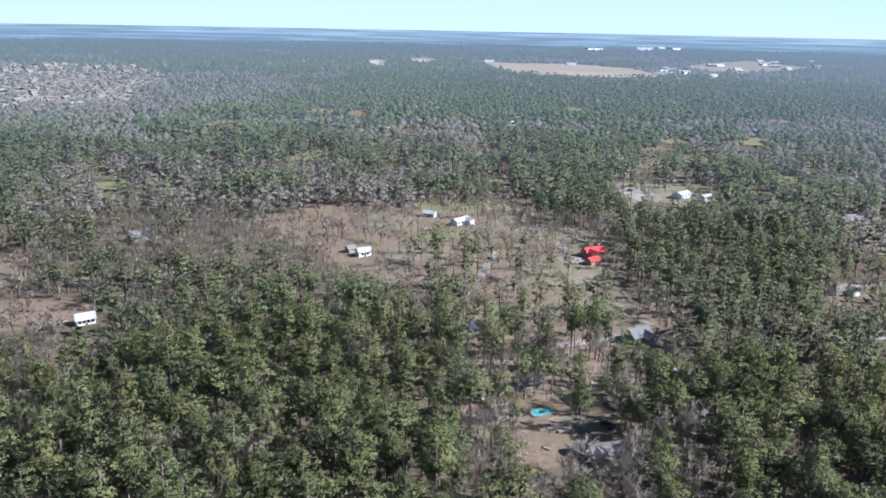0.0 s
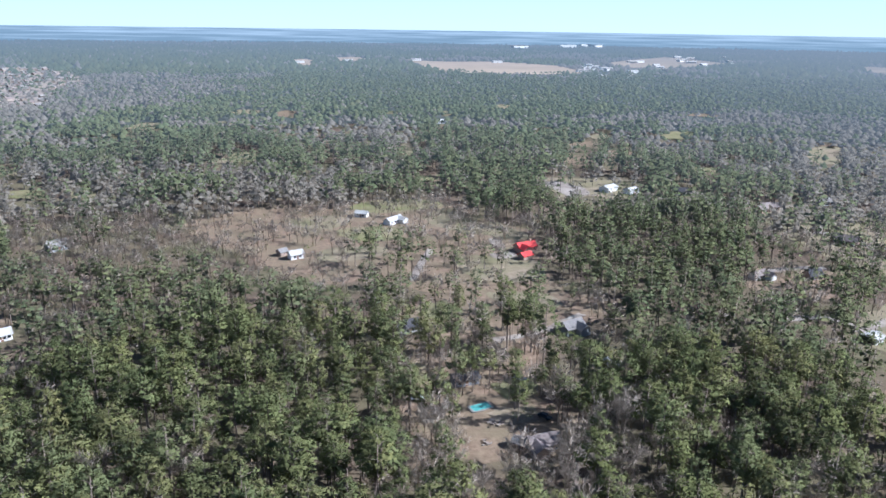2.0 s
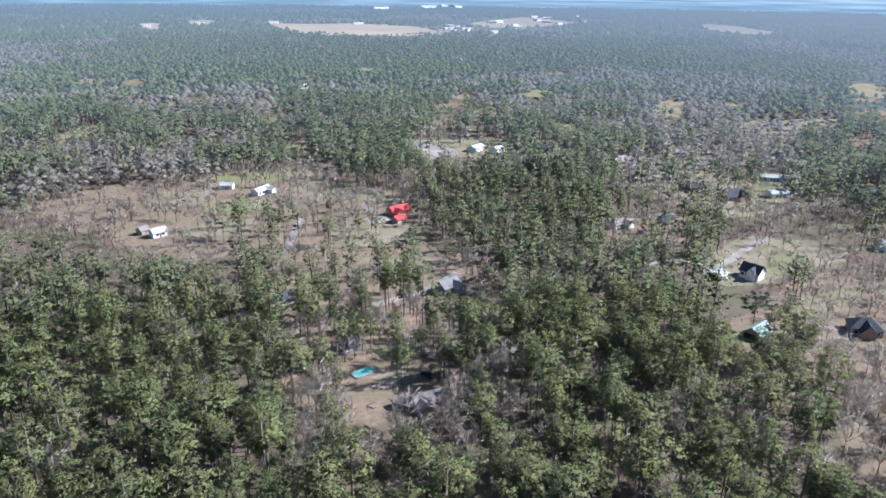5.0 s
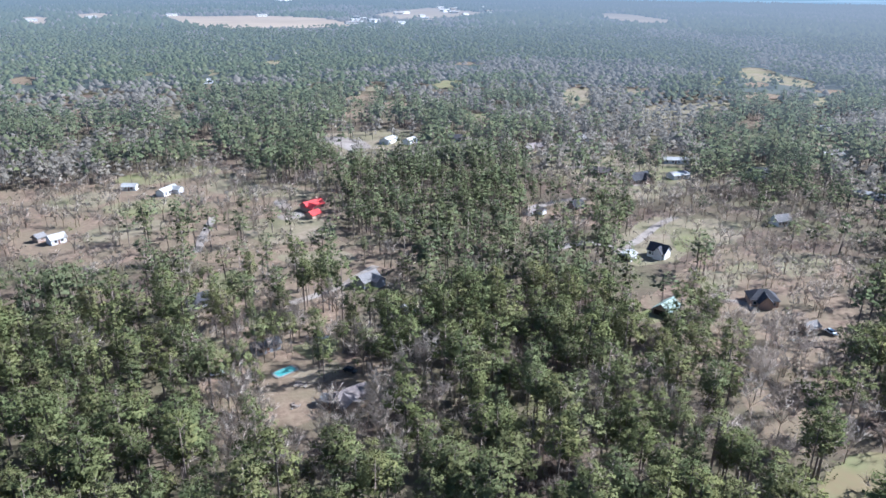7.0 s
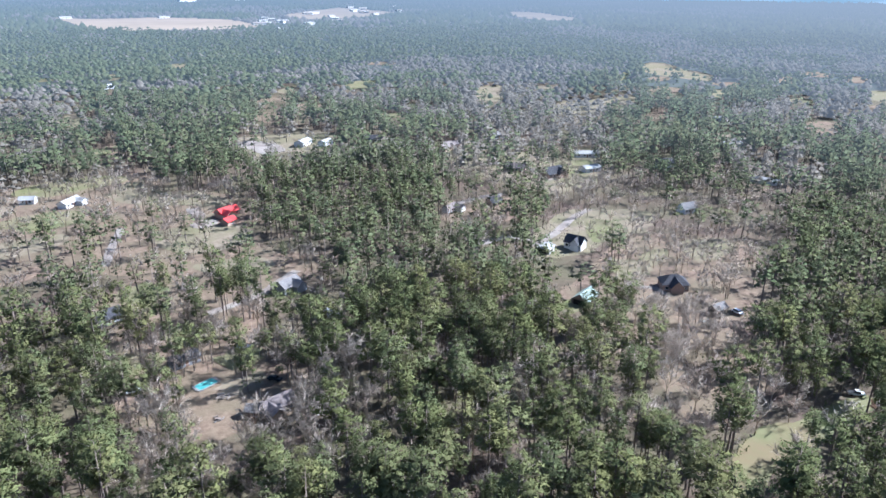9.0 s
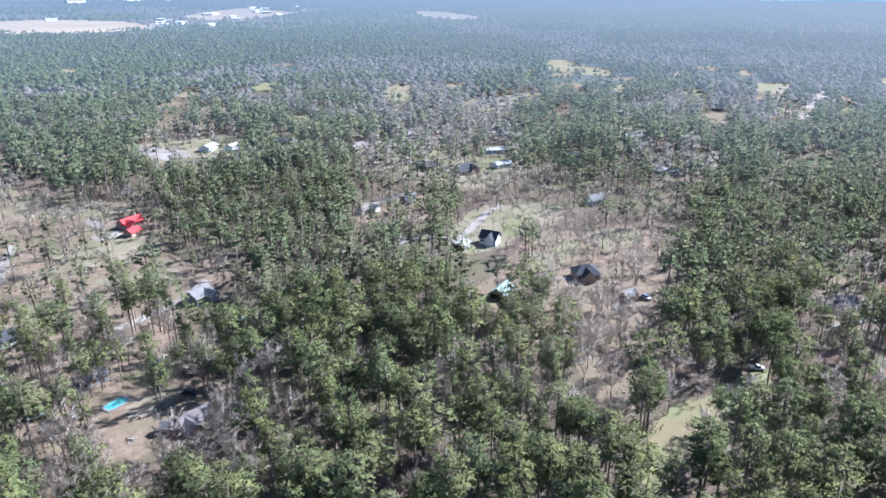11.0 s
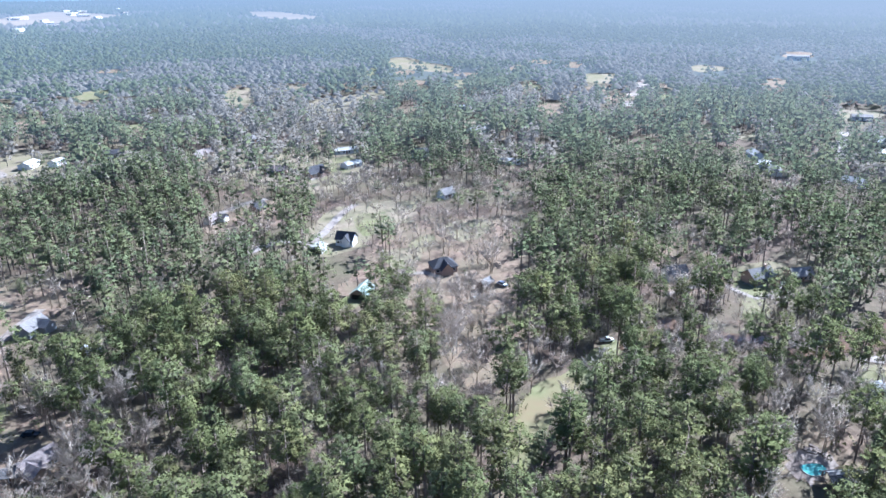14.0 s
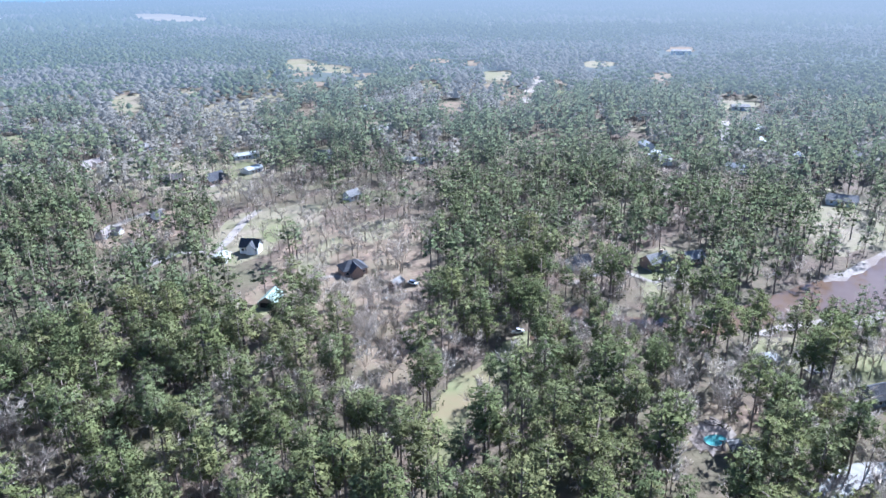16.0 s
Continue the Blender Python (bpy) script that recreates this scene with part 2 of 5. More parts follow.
# ------------------------------------------------------------------ the ground
def ground_sheet():
    rings = [0, 60, 110, 150, 200, 260, 330, 420, 540, 700, 900, 1200, 1600, 2200, 3000, 4000, 4930]
    n = 96
    V = [(0, 0, 0)]
    for r in rings[1:]:
        for k in range(n):
            a = 2 * math.pi * k / n
            x, y = r * math.sin(a), r * math.cos(a)
            V.append((x, y, 0.0))
    Fc = [(0, 1 + (k + 1) % n, 1 + k) for k in range(n)]
    for i in range(len(rings) - 2):
        a, b = 1 + i * n, 1 + (i + 1) * n
        for k in range(n):
            k2 = (k + 1) % n
            Fc += [(a + k, a + k2, b + k2), (a + k, b + k2, b + k)]
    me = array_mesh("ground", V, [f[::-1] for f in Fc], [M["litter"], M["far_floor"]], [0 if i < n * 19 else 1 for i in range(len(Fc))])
    return tagged(new("ground", me), "woodland floor of brown leaf litter and dry grass", "ground", kind="structure")


ground_sheet()


def sheet(name, poly, mat, label, z=0.05, rough=1.2, steps=5, seed=1, category="ground"):
    """A thin layer of another surface on the ground, with a ragged edge."""
    pts = rounded(poly, steps, rough, seed)
    bm = bmesh.new()
    ring = [bm.verts.new((x, y, z)) for x, y in pts]
    es = [bm.edges.new((ring[i], ring[(i + 1) % len(ring)])) for i in range(len(ring))]
    bmesh.ops.triangle_fill(bm, use_beauty=True, use_dissolve=False, edges=es, normal=(0, 0, 1))
    for f in bm.faces:
        if f.normal.z < 0:
            f.normal_flip()
    me = bpy.data.meshes.new(name)
    bm.to_mesh(me)
    bm.free()
    me.materials.append(mat)
    return tagged(new(name, me), label, category, kind="structure")


def strip(name, pts, width, mat, label, z=0.12, category="road"):
    """A lane along a line of points."""
    P = np.array(pts, float)
    line = []
    for i in range(len(P) - 1):
        a, b, c, d = P[max(i - 1, 0)], P[i], P[i + 1], P[min(i + 2, len(P) - 1)]
        for k in range(6):
            t = k / 6
            line.append(0.5 * (2 * b + (c - a) * t + (2 * a - 5 * b + 4 * c - d) * t * t + (3 * b - a - 3 * c + d) * t ** 3))
    line.append(P[-1])
    line = np.array(line)
    d = np.gradient(line, axis=0)
    d /= np.linalg.norm(d, axis=1)[:, None] + 1e-9
    nrm = np.stack([-d[:, 1], d[:, 0]], 1)
    rng = np.random.default_rng(len(pts) * 7 + 3)
    w = width * 0.5 * (1 + rng.normal(0, 0.06, (len(line), 2)))
    bm = bmesh.new()
    L = [bm.verts.new((*(line[i] + nrm[i] * w[i, 0]), z)) for i in range(len(line))]
    R = [bm.verts.new((*(line[i] - nrm[i] * w[i, 1]), z)) for i in range(len(line))]
    for i in range(len(line) - 1):
        bm.faces.new((R[i], R[i + 1], L[i + 1], L[i]))
    me = bpy.data.meshes.new(name)
    bm.to_mesh(me)
    bm.free()
    me.materials.append(mat)
    return tagged(new(name, me), label, category, kind="structure")


# open ground: name, outline, surface, share of pines, share of bare trees
CENTRAL = [(-119, 430), (-86, 465), (-18, 484), (55, 483), (63, 434), (79, 422), (96, 399), (87, 343), (87, 311), (103, 288), (96, 271), (73, 264), (48, 251), (43, 282), (25, 304), (2, 321), (-25, 320), (-47, 337), (-70, 363), (-97, 398)]
POOLYARD = [(4, 274), (25, 300), (52, 273), (70, 260), (60.0, 234.6), (56.1, 199.2), (60.0, 186.5), (51.8, 173.3), (29.2, 171.7), (15.4, 182.0), (8.5, 204.5), (11.3, 232.6)]
FARMFIELD = [(132, 546), (149, 562), (172, 558), (200, 563), (216, 543), (202, 512), (174, 485), (155, 499), (140, 486), (132, 510)]
LEFTYARD = [(-205, 282), (-179, 289), (-157, 290), (-145, 272), (-157, 261), (-188, 257)]
LEFTYARD_FAR = [(-246, 346), (-219, 350), (-198, 318), (-200, 307), (-218, 302)]
WHITEFIELD = [(199, 255), (222, 274), (256, 284), (280, 266), (273, 247), (250, 236), (234, 237), (212, 230), (191, 237)]
GROVE = [(165, 198), (188, 209), (223, 228), (257, 238), (288, 204), (252, 165), (201.0, 127.0), (171.1, 105.0), (148.0, 110.9), (160.6, 143.7), (156.8, 160.8), (156.5, 182.6)]
ROWHOUSES = [(264, 481), (299, 447), (325, 392), (378, 396), (322, 334), (264, 315), (245, 350), (248, 410)]
FARLAWN = [(444, 564), (504, 584), (538, 576), (587, 581), (557, 543), (511, 539), (472, 518), (429, 525)]
BIGYARD = [(304, 86), (317, 71), (295, 67), (263, 63), (243, 60), (239.1, 64.2), (264, 72), (283, 81)]
EASTYARD = [(240.4, 24.1), (251, 11), (258, -16), (234.8, -25.1), (217.2, -13.8), (217.1, -2.1), (216.9, 10.3), (220.0, 21.5)]
POOLTWO = [(175.5, 33.0), (185.4, 30.0), (201.2, 23.8), (191.5, 17.3), (179.2, 12.3), (168.3, 18.8), (166.9, 27.8)]
EASTSAND = [(439, 36), (461, 21), (431, -6), (413, -26), (375, -26), (363, -5), (344, 6), (364, 22)]
HOUSEROW_NEAR = [(185, 325), (223, 336), (235, 319), (209, 287), (184, 295), (176, 308)]
BLUEYARD = [(306, 127), (325, 113), (285, 85), (263, 85), (255, 99), (269, 111)]
OPEN = [
    ("central_clearing", CENTRAL, "brown", 0.05, 0.44, "brown leaf-strewn clearing among the pines"),
    ("pool_yard", POOLYARD, "brown", 0.2, 0.34, "leaf-strewn yard round the swimming pool"),
    ("farm_field", FARMFIELD, "straw", 0.03, 0.16, "green and straw paddock beside the white barns"),
    ("woodland_yard", LEFTYARD, "brown", 0.12, 0.14, "brown yard in the woods"),
    ("woodland_yard", LEFTYARD_FAR, "brown", 0.05, 0.3, "brown yard in the woods"),
    ("house_field", WHITEFIELD, "straw", 0.0, 0.30, "dry grass field round the white house"),
    ("grove_floor", GROVE, "brown", 0.05, 0.50, "brown leaf-covered floor of a bare grove"),
    ("house_lots", ROWHOUSES, "straw", 0.32, 0.36, "dry grass lots between the houses"),
    ("far_lawn", FARLAWN, "straw", 0.03, 0.2, "pale dry pasture in the woods"),
    ("river_yard", BIGYARD, "lawn", 0.05, 0.08, "green and yellow lawn running to the creek"),
    ("east_yard", EASTYARD, "lawn", 0.45, 0.35, "patchy lawn between houses by the river"),
    ("pool_terrace_yard", POOLTWO, "brown", 0.08, 0.5, "bare brown yard round the small pool"),
    ("river_flat", EASTSAND, "straw", 0.3, 0.2, "pale sandy flat by the river"),
    ("house_lot", HOUSEROW_NEAR, "brown", 0.34, 0.25, "brown lot round a low house"),
    ("house_lot", BLUEYARD, "brown", 0.6, 0.25, "brown lot round a dark house"),
]
for k, (nm, poly, surf, _, _, lab) in enumerate(OPEN):
    sheet(nm, poly, M[surf], lab, 0.05 + 0.004 * k, 1.6, seed=k + 1)

# lawns and paths inside the open ground
PATCHES = [
    ("lawn", [(-18, 472), (6, 491), (38, 488), (48, 472), (28, 460), (-2, 453)], "lawn", "yellow-green lawn behind the white farmhouse"),
    ("lawn", [(-24, 411), (-5, 420), (16, 414), (12, 394), (-8, 389)], "lawn", "yellow-green lawn before the white farmhouse"),
    ("dry_grass", [(46, 466), (62, 430), (76, 426), (91, 395), (77, 390), (59, 402), (40, 415), (31, 436)], "straw", "straw-coloured grass between the farmhouse and the red roof"),
    ("dry_grass", [(-49, 444), (-20, 443), (-18, 427), (-33, 415), (-51, 425)], "straw", "straw-coloured grass on the clearing"),
    ("dry_grass", [(-29, 374), (2, 380), (5, 364), (-19, 353), (-31, 360)], "straw", "straw-coloured grass on the clearing"),
    ("lawn", [(17, 290), (30, 294), (36, 284), (26, 273), (18, 279)], "lawn", "yellow-green grass under scattered pines"),
    ("lawn", [(26.7, 245.0), (43.8, 244.2), (45.8, 236.3), (30.8, 232.5)], "lawn", "shaded green grass under scattered pines"),
    ("dry_grass", [(44, 359), (82, 352), (82, 326), (59, 317), (44, 332)], "straw", "straw-coloured grass by the red-roofed house"),
    ("dry_grass", [(52, 305), (79, 300), (81, 286), (59, 287)], "straw", "straw-coloured grass strip"),
    ("dry_grass", [(37.3, 200.3), (49.2, 200.7), (49.8, 195.0), (38.3, 189.4), (35.5, 193.5)], "straw", "dry grass beside the swimming pool"),
    ("lawn", [(39.9, 217.8), (52.5, 217.5), (51.7, 209.0), (41.2, 207.5)], "lawn", "shaded grass beside the swimming pool"),
    ("lawn", [(11.3, 232.6), (16.9, 233.8), (18.0, 224.2), (12.8, 219.9)], "lawn", "small sunlit lawn in the woods"),
    ("lawn", [(244, 268), (255, 257), (236, 240), (225, 241)], "lawn", "green lawn beside the white house"),
    ("lawn", [(307, 373), (334, 368), (314, 343), (290, 342)], "lawn", "bright green lawn before a house"),
    ("dry_grass", [(259, 219), (284, 213), (274, 198), (249, 198)], "straw", "straw-coloured grass in the bare grove"),
    ("dry_grass", [(215, 219), (227, 210), (218, 198), (203, 201)], "straw", "straw-coloured grass in the bare grove"),
    ("lawn", [(234, 218), (247, 216), (234, 205), (225, 207)], "lawn", "grass patch in the bare grove"),
    ("lawn", [(166, 195), (174, 191), (167.2, 184.1), (161.9, 187.2)], "lawn", "grass patch before the barn"),
    ("lawn", [(226, 514), (244, 517), (233, 487), (216, 487)], "lawn", "bright green lawn in the woods"),
    ("lawn", [(341, 821), (383, 826), (361, 775), (324, 770)], "lawn", "green clearing in the far woods"),
    ("dirt", [(133, 546), (152, 542), (160, 508), (143, 493), (136, 515)], "drive", "bare earth bank beside the paddock"),
    ("lawn", [(241.9, 16.3), (246.6, 11.6), (233.8, 9.2), (227.0, 13.3)], "lawn", "bright lawn beside a river house"),
    ("dry_grass", [(-149, 656), (-136, 657), (-129, 623), (-140, 622)], "straw", "dry clearing in the far woods"),
    ("dry_grass", [(439, 686), (471, 684), (436, 621), (407, 624)], "straw", "dry clearing in the far woods"),
    ("dry_grass", [(846, 469), (875, 442), (794, 401), (779, 428)], "straw", "dry clearing in the far woods"),
    ("dry_grass", [(467, 713), (491, 703), (440, 632), (418, 637)], "straw", "dry clearing in the far woods"),
    ("lot", [(753, 146), (770, 115), (722, 108), (701, 132)], "straw", "pale bare lot in the far woods"),
    ("lot", [(799, 783), (822, 741), (803, 656), (751, 618), (738, 667), (748, 728)], "straw", "pale bare lot in the far woods"),
    ("lot", [(823, 805), (856, 794), (806, 703), (756, 662), (756, 708)], "straw", "pale bare lot in the far woods"),
    ("lot", [(1309, 355), (1329, 316), (1248, 295), (1229, 331)], "brown", "pale parking lot in the far woods"),
    ("terrace", [(173.7, 29.9), (182.2, 28.3), (186.0, 25.1), (183.1, 20.6), (175.2, 19.9), (168.0, 23.2), (168.3, 27.4)], "sand", "pale stone and sand terrace round the small pool"),
    ("terrace", [(289, 78), (297, 75), (298, 68), (292, 65), (284, 71), (284, 77)], "concrete", "white concrete terrace before the brick house"),
    ("lot", [(599, 220), (604, 212), (540, 188), (534, 191)], "straw", "dry clearing in the far woods"),
]
GLADES = [p[1] for p in PATCHES if "far woods" in p[3]] + [[(644, 311), (730, 344), (848, 392), (852, 384), (725, 335), (647, 305)], [(541, 100), (649, 122), (652, 117), (543, 95)]]
rng = np.random.default_rng(77)
for k in range(46):                                 # small dry glades all over the distance
    a, r = radians(rng.uniform(-33, 88)), 500 + 620 * rng.uniform()
    ln, wd = rng.uniform(35, 80) * r / 800, rng.uniform(16, 42) * r / 800
    ax, ay, n = math.sin(a), math.cos(a), 7
    poly = []
    for q in range(n):
        t = 2 * math.pi * q / n
        u, w = math.cos(t) * ln * rng.uniform(0.6, 1.2) * 0.5, math.sin(t) * wd * rng.uniform(0.6, 1.3) * 0.5
        poly.append((r * ax + u * ax + w * ay, r * ay + u * ay - w * ax))
    GLADES.append(poly)
    PATCHES.append(("glade", poly, ("brown", "straw", "brown", "lawn")[k % 4], "small dry glade in the distant woods"))
for k, (nm, poly, surf, lab) in enumerate(PATCHES):
    sheet(nm, poly, M[surf], lab, 0.13 + 0.004 * k, 0.8, seed=50 + k)

strip("driveway", [(45, 252), (58, 256), (69, 261), (75, 266), (88, 276)], 4.0, M["sand"], "pale gravel driveway to the grey house", 0.26)
strip("driveway", [(17, 322), (22, 344), (27, 362), (30, 373)], 4.0, M["drive"], "pale gravel track across the clearing", 0.27)
strip("driveway", [(196, 250), (217, 260), (240, 274), (258, 282)], 4.5, M["drive"], "pale gravel drive to the white house", 0.26)
strip("driveway", [(174, 265), (192, 266), (200, 255)], 5.0, M["drive"], "pale gravel drive to the white house", 0.265)
strip("driveway", [(203, 191), (209, 186), (209, 179)], 3.0, M["drive"], "pale drive in the bare grove", 0.26)
sheet("driveway", [(65, 391), (71, 389), (72, 374), (69, 368), (65, 374)], M["sand"], "pale sandy drive by the red-roofed house", 0.26, 0.3)
sheet("driveway", [(62, 363), (74, 365), (75, 358), (67, 353), (62, 356)], M["sand"], "pale sandy yard by the red-roofed house", 0.262, 0.3)
strip("driveway", [(183, 315), (198, 325), (219, 330), (233, 329)], 4.5, M["drive"], "pale drive to the low house", 0.26)
strip("road", [(651, 312), (730, 343), (845, 386)], 14.0, M["sand"], "pale straight road through the far woods", 0.26)
strip("road", [(542, 98), (598, 109), (648, 119)], 8.0, M["drive"], "pale straight road through the far woods", 0.26)
strip("road", [(160.1, -2.0), (170.0, -6.0), (177.6, -9.1), (183.8, -15.1), (185.9, -24.7)], 7.0, M["concrete"], "pale curved concrete road in the woods", 0.26)
strip("path", [(290, 64), (273, 69), (276, 87), (252, 98)], 2.5, M["drive"], "pale path between the river houses", 0.26)
strip("road", [(261, 395), (276, 391), (283, 375), (279, 340)], 6.0, M["drive"], "pale road past the houses", 0.26)

# water
POND = [(127.5, 84.3), (138.5, 90.1), (148.4, 96.9), (161.9, 100.5), (170.9, 98.6), (183.4, 98.4), (197.5, 97.6), (205.1, 94.7), (202.3, 90.8), (184.8, 90.3), (171.7, 87.4), (161.6, 88.7), (149.8, 86.6), (138.1, 82.2), (129.4, 79.6)]
CREEK = [(201.3, 92.3), (213.7, 92.6), (232.3, 89.4), (236.4, 79.6), (235.3, 70.4), (243.8, 51.9), (253, 42), (237.4, 39.4), (232.4, 50.9), (223.3, 68.4), (218.3, 79.2), (203.1, 87.7)]
RIVER = [(233.3, 46.2), (250, 44), (270, 33), (300, 17), (323, 2), (359, -10), (389, -35), (314, -40), (289, -11), (269, 13), (250, 28), (235.3, 38.0)]
sheet("pond", POND, M["algae"], "narrow pond covered with yellow-green algae", 0.22, 0.6, category="water", seed=91)
sheet("creek", CREEK, M["river"], "still dark creek in the shade of trees", 0.23, 0.6, category="water", seed=92)
sheet("river", RIVER, M["river"], "muddy brown river between sandy banks", 0.25, 0.8, category="water", seed=93)
sheet("river_bank", [(245.1, 26.8), (266, 13), (287, -11), (307, -36), (297, -36), (275, -8), (259, 12), (243.6, 22.8)], M["sand"], "white sand bank along the river", 0.20, 1.2, category="bank", seed=94)
sheet("river_bank", [(311, 11), (328, 3), (360, -9), (393, -26), (379, -26), (352, -11), (323, -1), (309, 8)], M["sand"], "white sand bank along the river", 0.27, 1.0, category="bank", seed=95)
WATERS = [POND, CREEK, RIVER]
LOOP = [(158.0, -0.5), (171.8, -5.8), (179.3, -9.0), (187.1, -16.2), (187.2, -24.7), (175.8, -20.1), (173.8, -13.0), (163.2, -8.9)]

# pale fields and the housing estate far off
FIELDS = [
    [(113, 2668), (215, 2541), (432, 2544), (593, 2322), (590, 1973), (440, 1887), (309, 1894), (197, 1953), (160, 2179)],
    [(833, 2539), (1283, 3143), (1301, 2591), (1059, 2319), (816, 2244)],
    [(1722, 2448), (1796, 2368), (1681, 2023), (1625, 1882), (1472, 1860), (1522, 2085)],
    [(-149, 2744), (-66, 2830), (-1, 2622), (-97, 2499)],
    [(-281, 2594), (-210, 2580), (-191, 2245), (-240, 2295)],
]
for k, poly in enumerate(FIELDS):
    sheet("hay_field", poly, M["field"], "wide pale dry hay field in the distance", 0.3, 6.0, seed=70 + k, category="field")
ESTATE = [(-1181, 1668), (-1106, 2037), (-842, 1954), (-598, 1583), (-524, 1228), (-466, 1048), (-539, 990), (-676, 940)]
sheet("estate_ground", ESTATE, M["drive"], "bare pale ground of a distant housing estate", 0.3, 5.0, seed=80, category="field")


# ------------------------------------------------------------------ trees
def tube(V, Fc, a, b, ra, rb, sides=3):
    a, b = np.array(a, float), np.array(b, float)
    d = (b - a) / (np.linalg.norm(b - a) + 1e-9)
    u = np.cross(d, (0.31, 0.9, 0.2))
    u /= np.linalg.norm(u)
    w = np.cross(d, u)
    i0 = len(V)
    for c, r in ((a, ra), (b, rb)):
        for k in range(sides):
            t = 2 * math.pi * k / sides
            V.append(c + r * (math.cos(t) * u + math.sin(t) * w))
    for k in range(sides):
        k2 = (k + 1) % sides
        Fc += [(i0 + k, i0 + k2, i0 + sides + k2), (i0 + k, i0 + sides + k2, i0 + sides + k)]


def blade(V, Fc, Nn, c, nrm, soft, size, rng, long=1.4):
    """One irregular spray of needles or leaves: a triangle that faces about along nrm and is shaded along soft."""
    nrm = nrm / (np.linalg.norm(nrm) + 1e-9)
    u = np.cross(nrm, rng.normal(size=3))
    u /= np.linalg.norm(u) + 1e-9
    w = np.cross(nrm, u)
    i0 = len(V)
    s = size * rng.uniform(0.65, 1.3)
    V += [c + u * s * long * 0.6, c - u * s * 0.5 + w * s * 0.55, c - u * s * 0.5 - w * s * 0.5]
    Nn += [soft] * 3
    Fc.append((i0, i0 + 1, i0 + 2))


def unit(v):
    return v / (np.linalg.norm(v) + 1e-9)


def dome(V, Fc, Nn, c, rx, rz, rng, n=5, rings=2, jit=0.22):
    """A ragged cap of foliage with soft shading, open below."""
    i0 = len(V)
    V.append(c + np.array((0, 0, rz)) * rng.uniform(0.85, 1.1))
    Nn.append(np.array((0.0, 0.0, 1.0)))
    for k in range(rings):
        el = radians(90 - 100 * (k + 1) / rings)
        for q in range(n):
            a = 2 * math.pi * (q + 0.5 * k) / n + rng.normal(0, 0.15)
            d = np.array((math.cos(a) * math.cos(el), math.sin(a) * math.cos(el), math.sin(el)))
            V.append(c + d * np.array((rx, rx, rz)) * rng.uniform(1 - jit, 1 + jit))
            Nn.append(unit(d + 0.15 * rng.normal(size=3)))
    for q in range(n):
        q2 = (q + 1) % n
        Fc.append((i0, i0 + 1 + q, i0 + 1 + q2))
        for k in range(rings - 1):
            a, b = i0 + 1 + k * n, i0 + 1 + (k + 1) * n
            Fc += [(a + q, b + q, a + q2), (a + q2, b + q, b + q2)]


def pine(rng, h, width, clumps, blades, size, fine=0.3, sides=6, limbs=8, base=0.42, grain=0.3, lift=0.0, long=2.1, core=0.62):
    """Trunk and crown arrays of a tall pine: a long bare stem and an uneven crown of overlapping needle clumps on arms."""
    TV, TF = [], []
    lean = rng.normal(0, 0.35, 2)
    q = [np.array((0, 0, -0.3)), np.array((lean[0] * 0.5, lean[1] * 0.5, h * 0.5)), np.array((lean[0], lean[1], h * 0.96))]
    tube(TV, TF, q[0], q[1], 0.27, 0.19, sides)
    tube(TV, TF, q[1], q[2], 0.19, 0.05, sides)
    CV, CF, CN = [], [], []
    skew = rng.normal(0, 0.18, 2) * width
    arms = rng.uniform(0.65, 1.25, 7)                # some sides of the crown reach farther than others
    zmid = h * (base + 0.3 * (1 - base))
    for k in range(clumps):
        f = (k + rng.uniform(0, 1)) / clumps
        z = h * (base + (1 - base) * 0.97 * f ** 0.9)
        prof = (0.55 + 1.25 * f) if f < 0.32 else (0.9 * math.sqrt(max(0.0, 1 - ((f - 0.32) / 0.72) ** 2)) + 0.05)
        a = k * 2.4 + rng.normal(0, 0.45)
        r = width * 0.5 * prof * math.sqrt(rng.uniform(0.12, 1.0)) * arms[int(a * 7 / 6.2832) % 7]
        c = np.array((lean[0] * z / h + r * math.cos(a) + skew[0] * f * (1 - f), lean[1] * z / h + r * math.sin(a) + skew[1] * f * (1 - f), z + 0.08 * r))
        if limbs and k % max(1, clumps // limbs) == 0:
            tube(TV, TF, (lean[0] * z / h, lean[1] * z / h, z - 0.35 * r), c, 0.07, 0.03, 3)
        cs = size * rng.uniform(0.75, 1.3) * (1.15 - 0.4 * f)
        whole = unit(np.array((r * math.cos(a), r * math.sin(a), (z - zmid) * 0.7 + (0.16 + lift) * width)))
        i0 = len(CN)
        if core:
            dome(CV, CF, CN, c - np.array((0, 0, 0.15 * cs)), cs * core, cs * core * 0.8, rng, 4, 1, 0.3)
        for w in range(i0, len(CN)):
            CN[w] = unit(whole + 0.12 * CN[w])
        for _ in range(blades):
            d = rng.normal(size=3)
            d[2] = d[2] * 0.8 + 0.25
            d = unit(d)
            out = d + 0.6 * rng.normal(size=3) + np.array((0, 0, 0.35))
            soft = unit(0.8 * whole + 0.18 * d + grain * rng.normal(size=3))
            blade(CV, CF, CN, c + d * cs * np.array((1.0, 1.0, 0.62)) * rng.uniform(0.42, 1.12), out, soft, cs * fine, rng, long)
    TV, CV = np.array(TV), np.array(CV)
    TN = TV - np.array((0, 0, 1)) * TV[:, 2:3]
    TN = TN / (np.linalg.norm(TN, axis=1)[:, None] + 1e-6) + 1e-3
    return (TV, np.array(TF), TN), (CV, np.array(CF), np.array(CN))


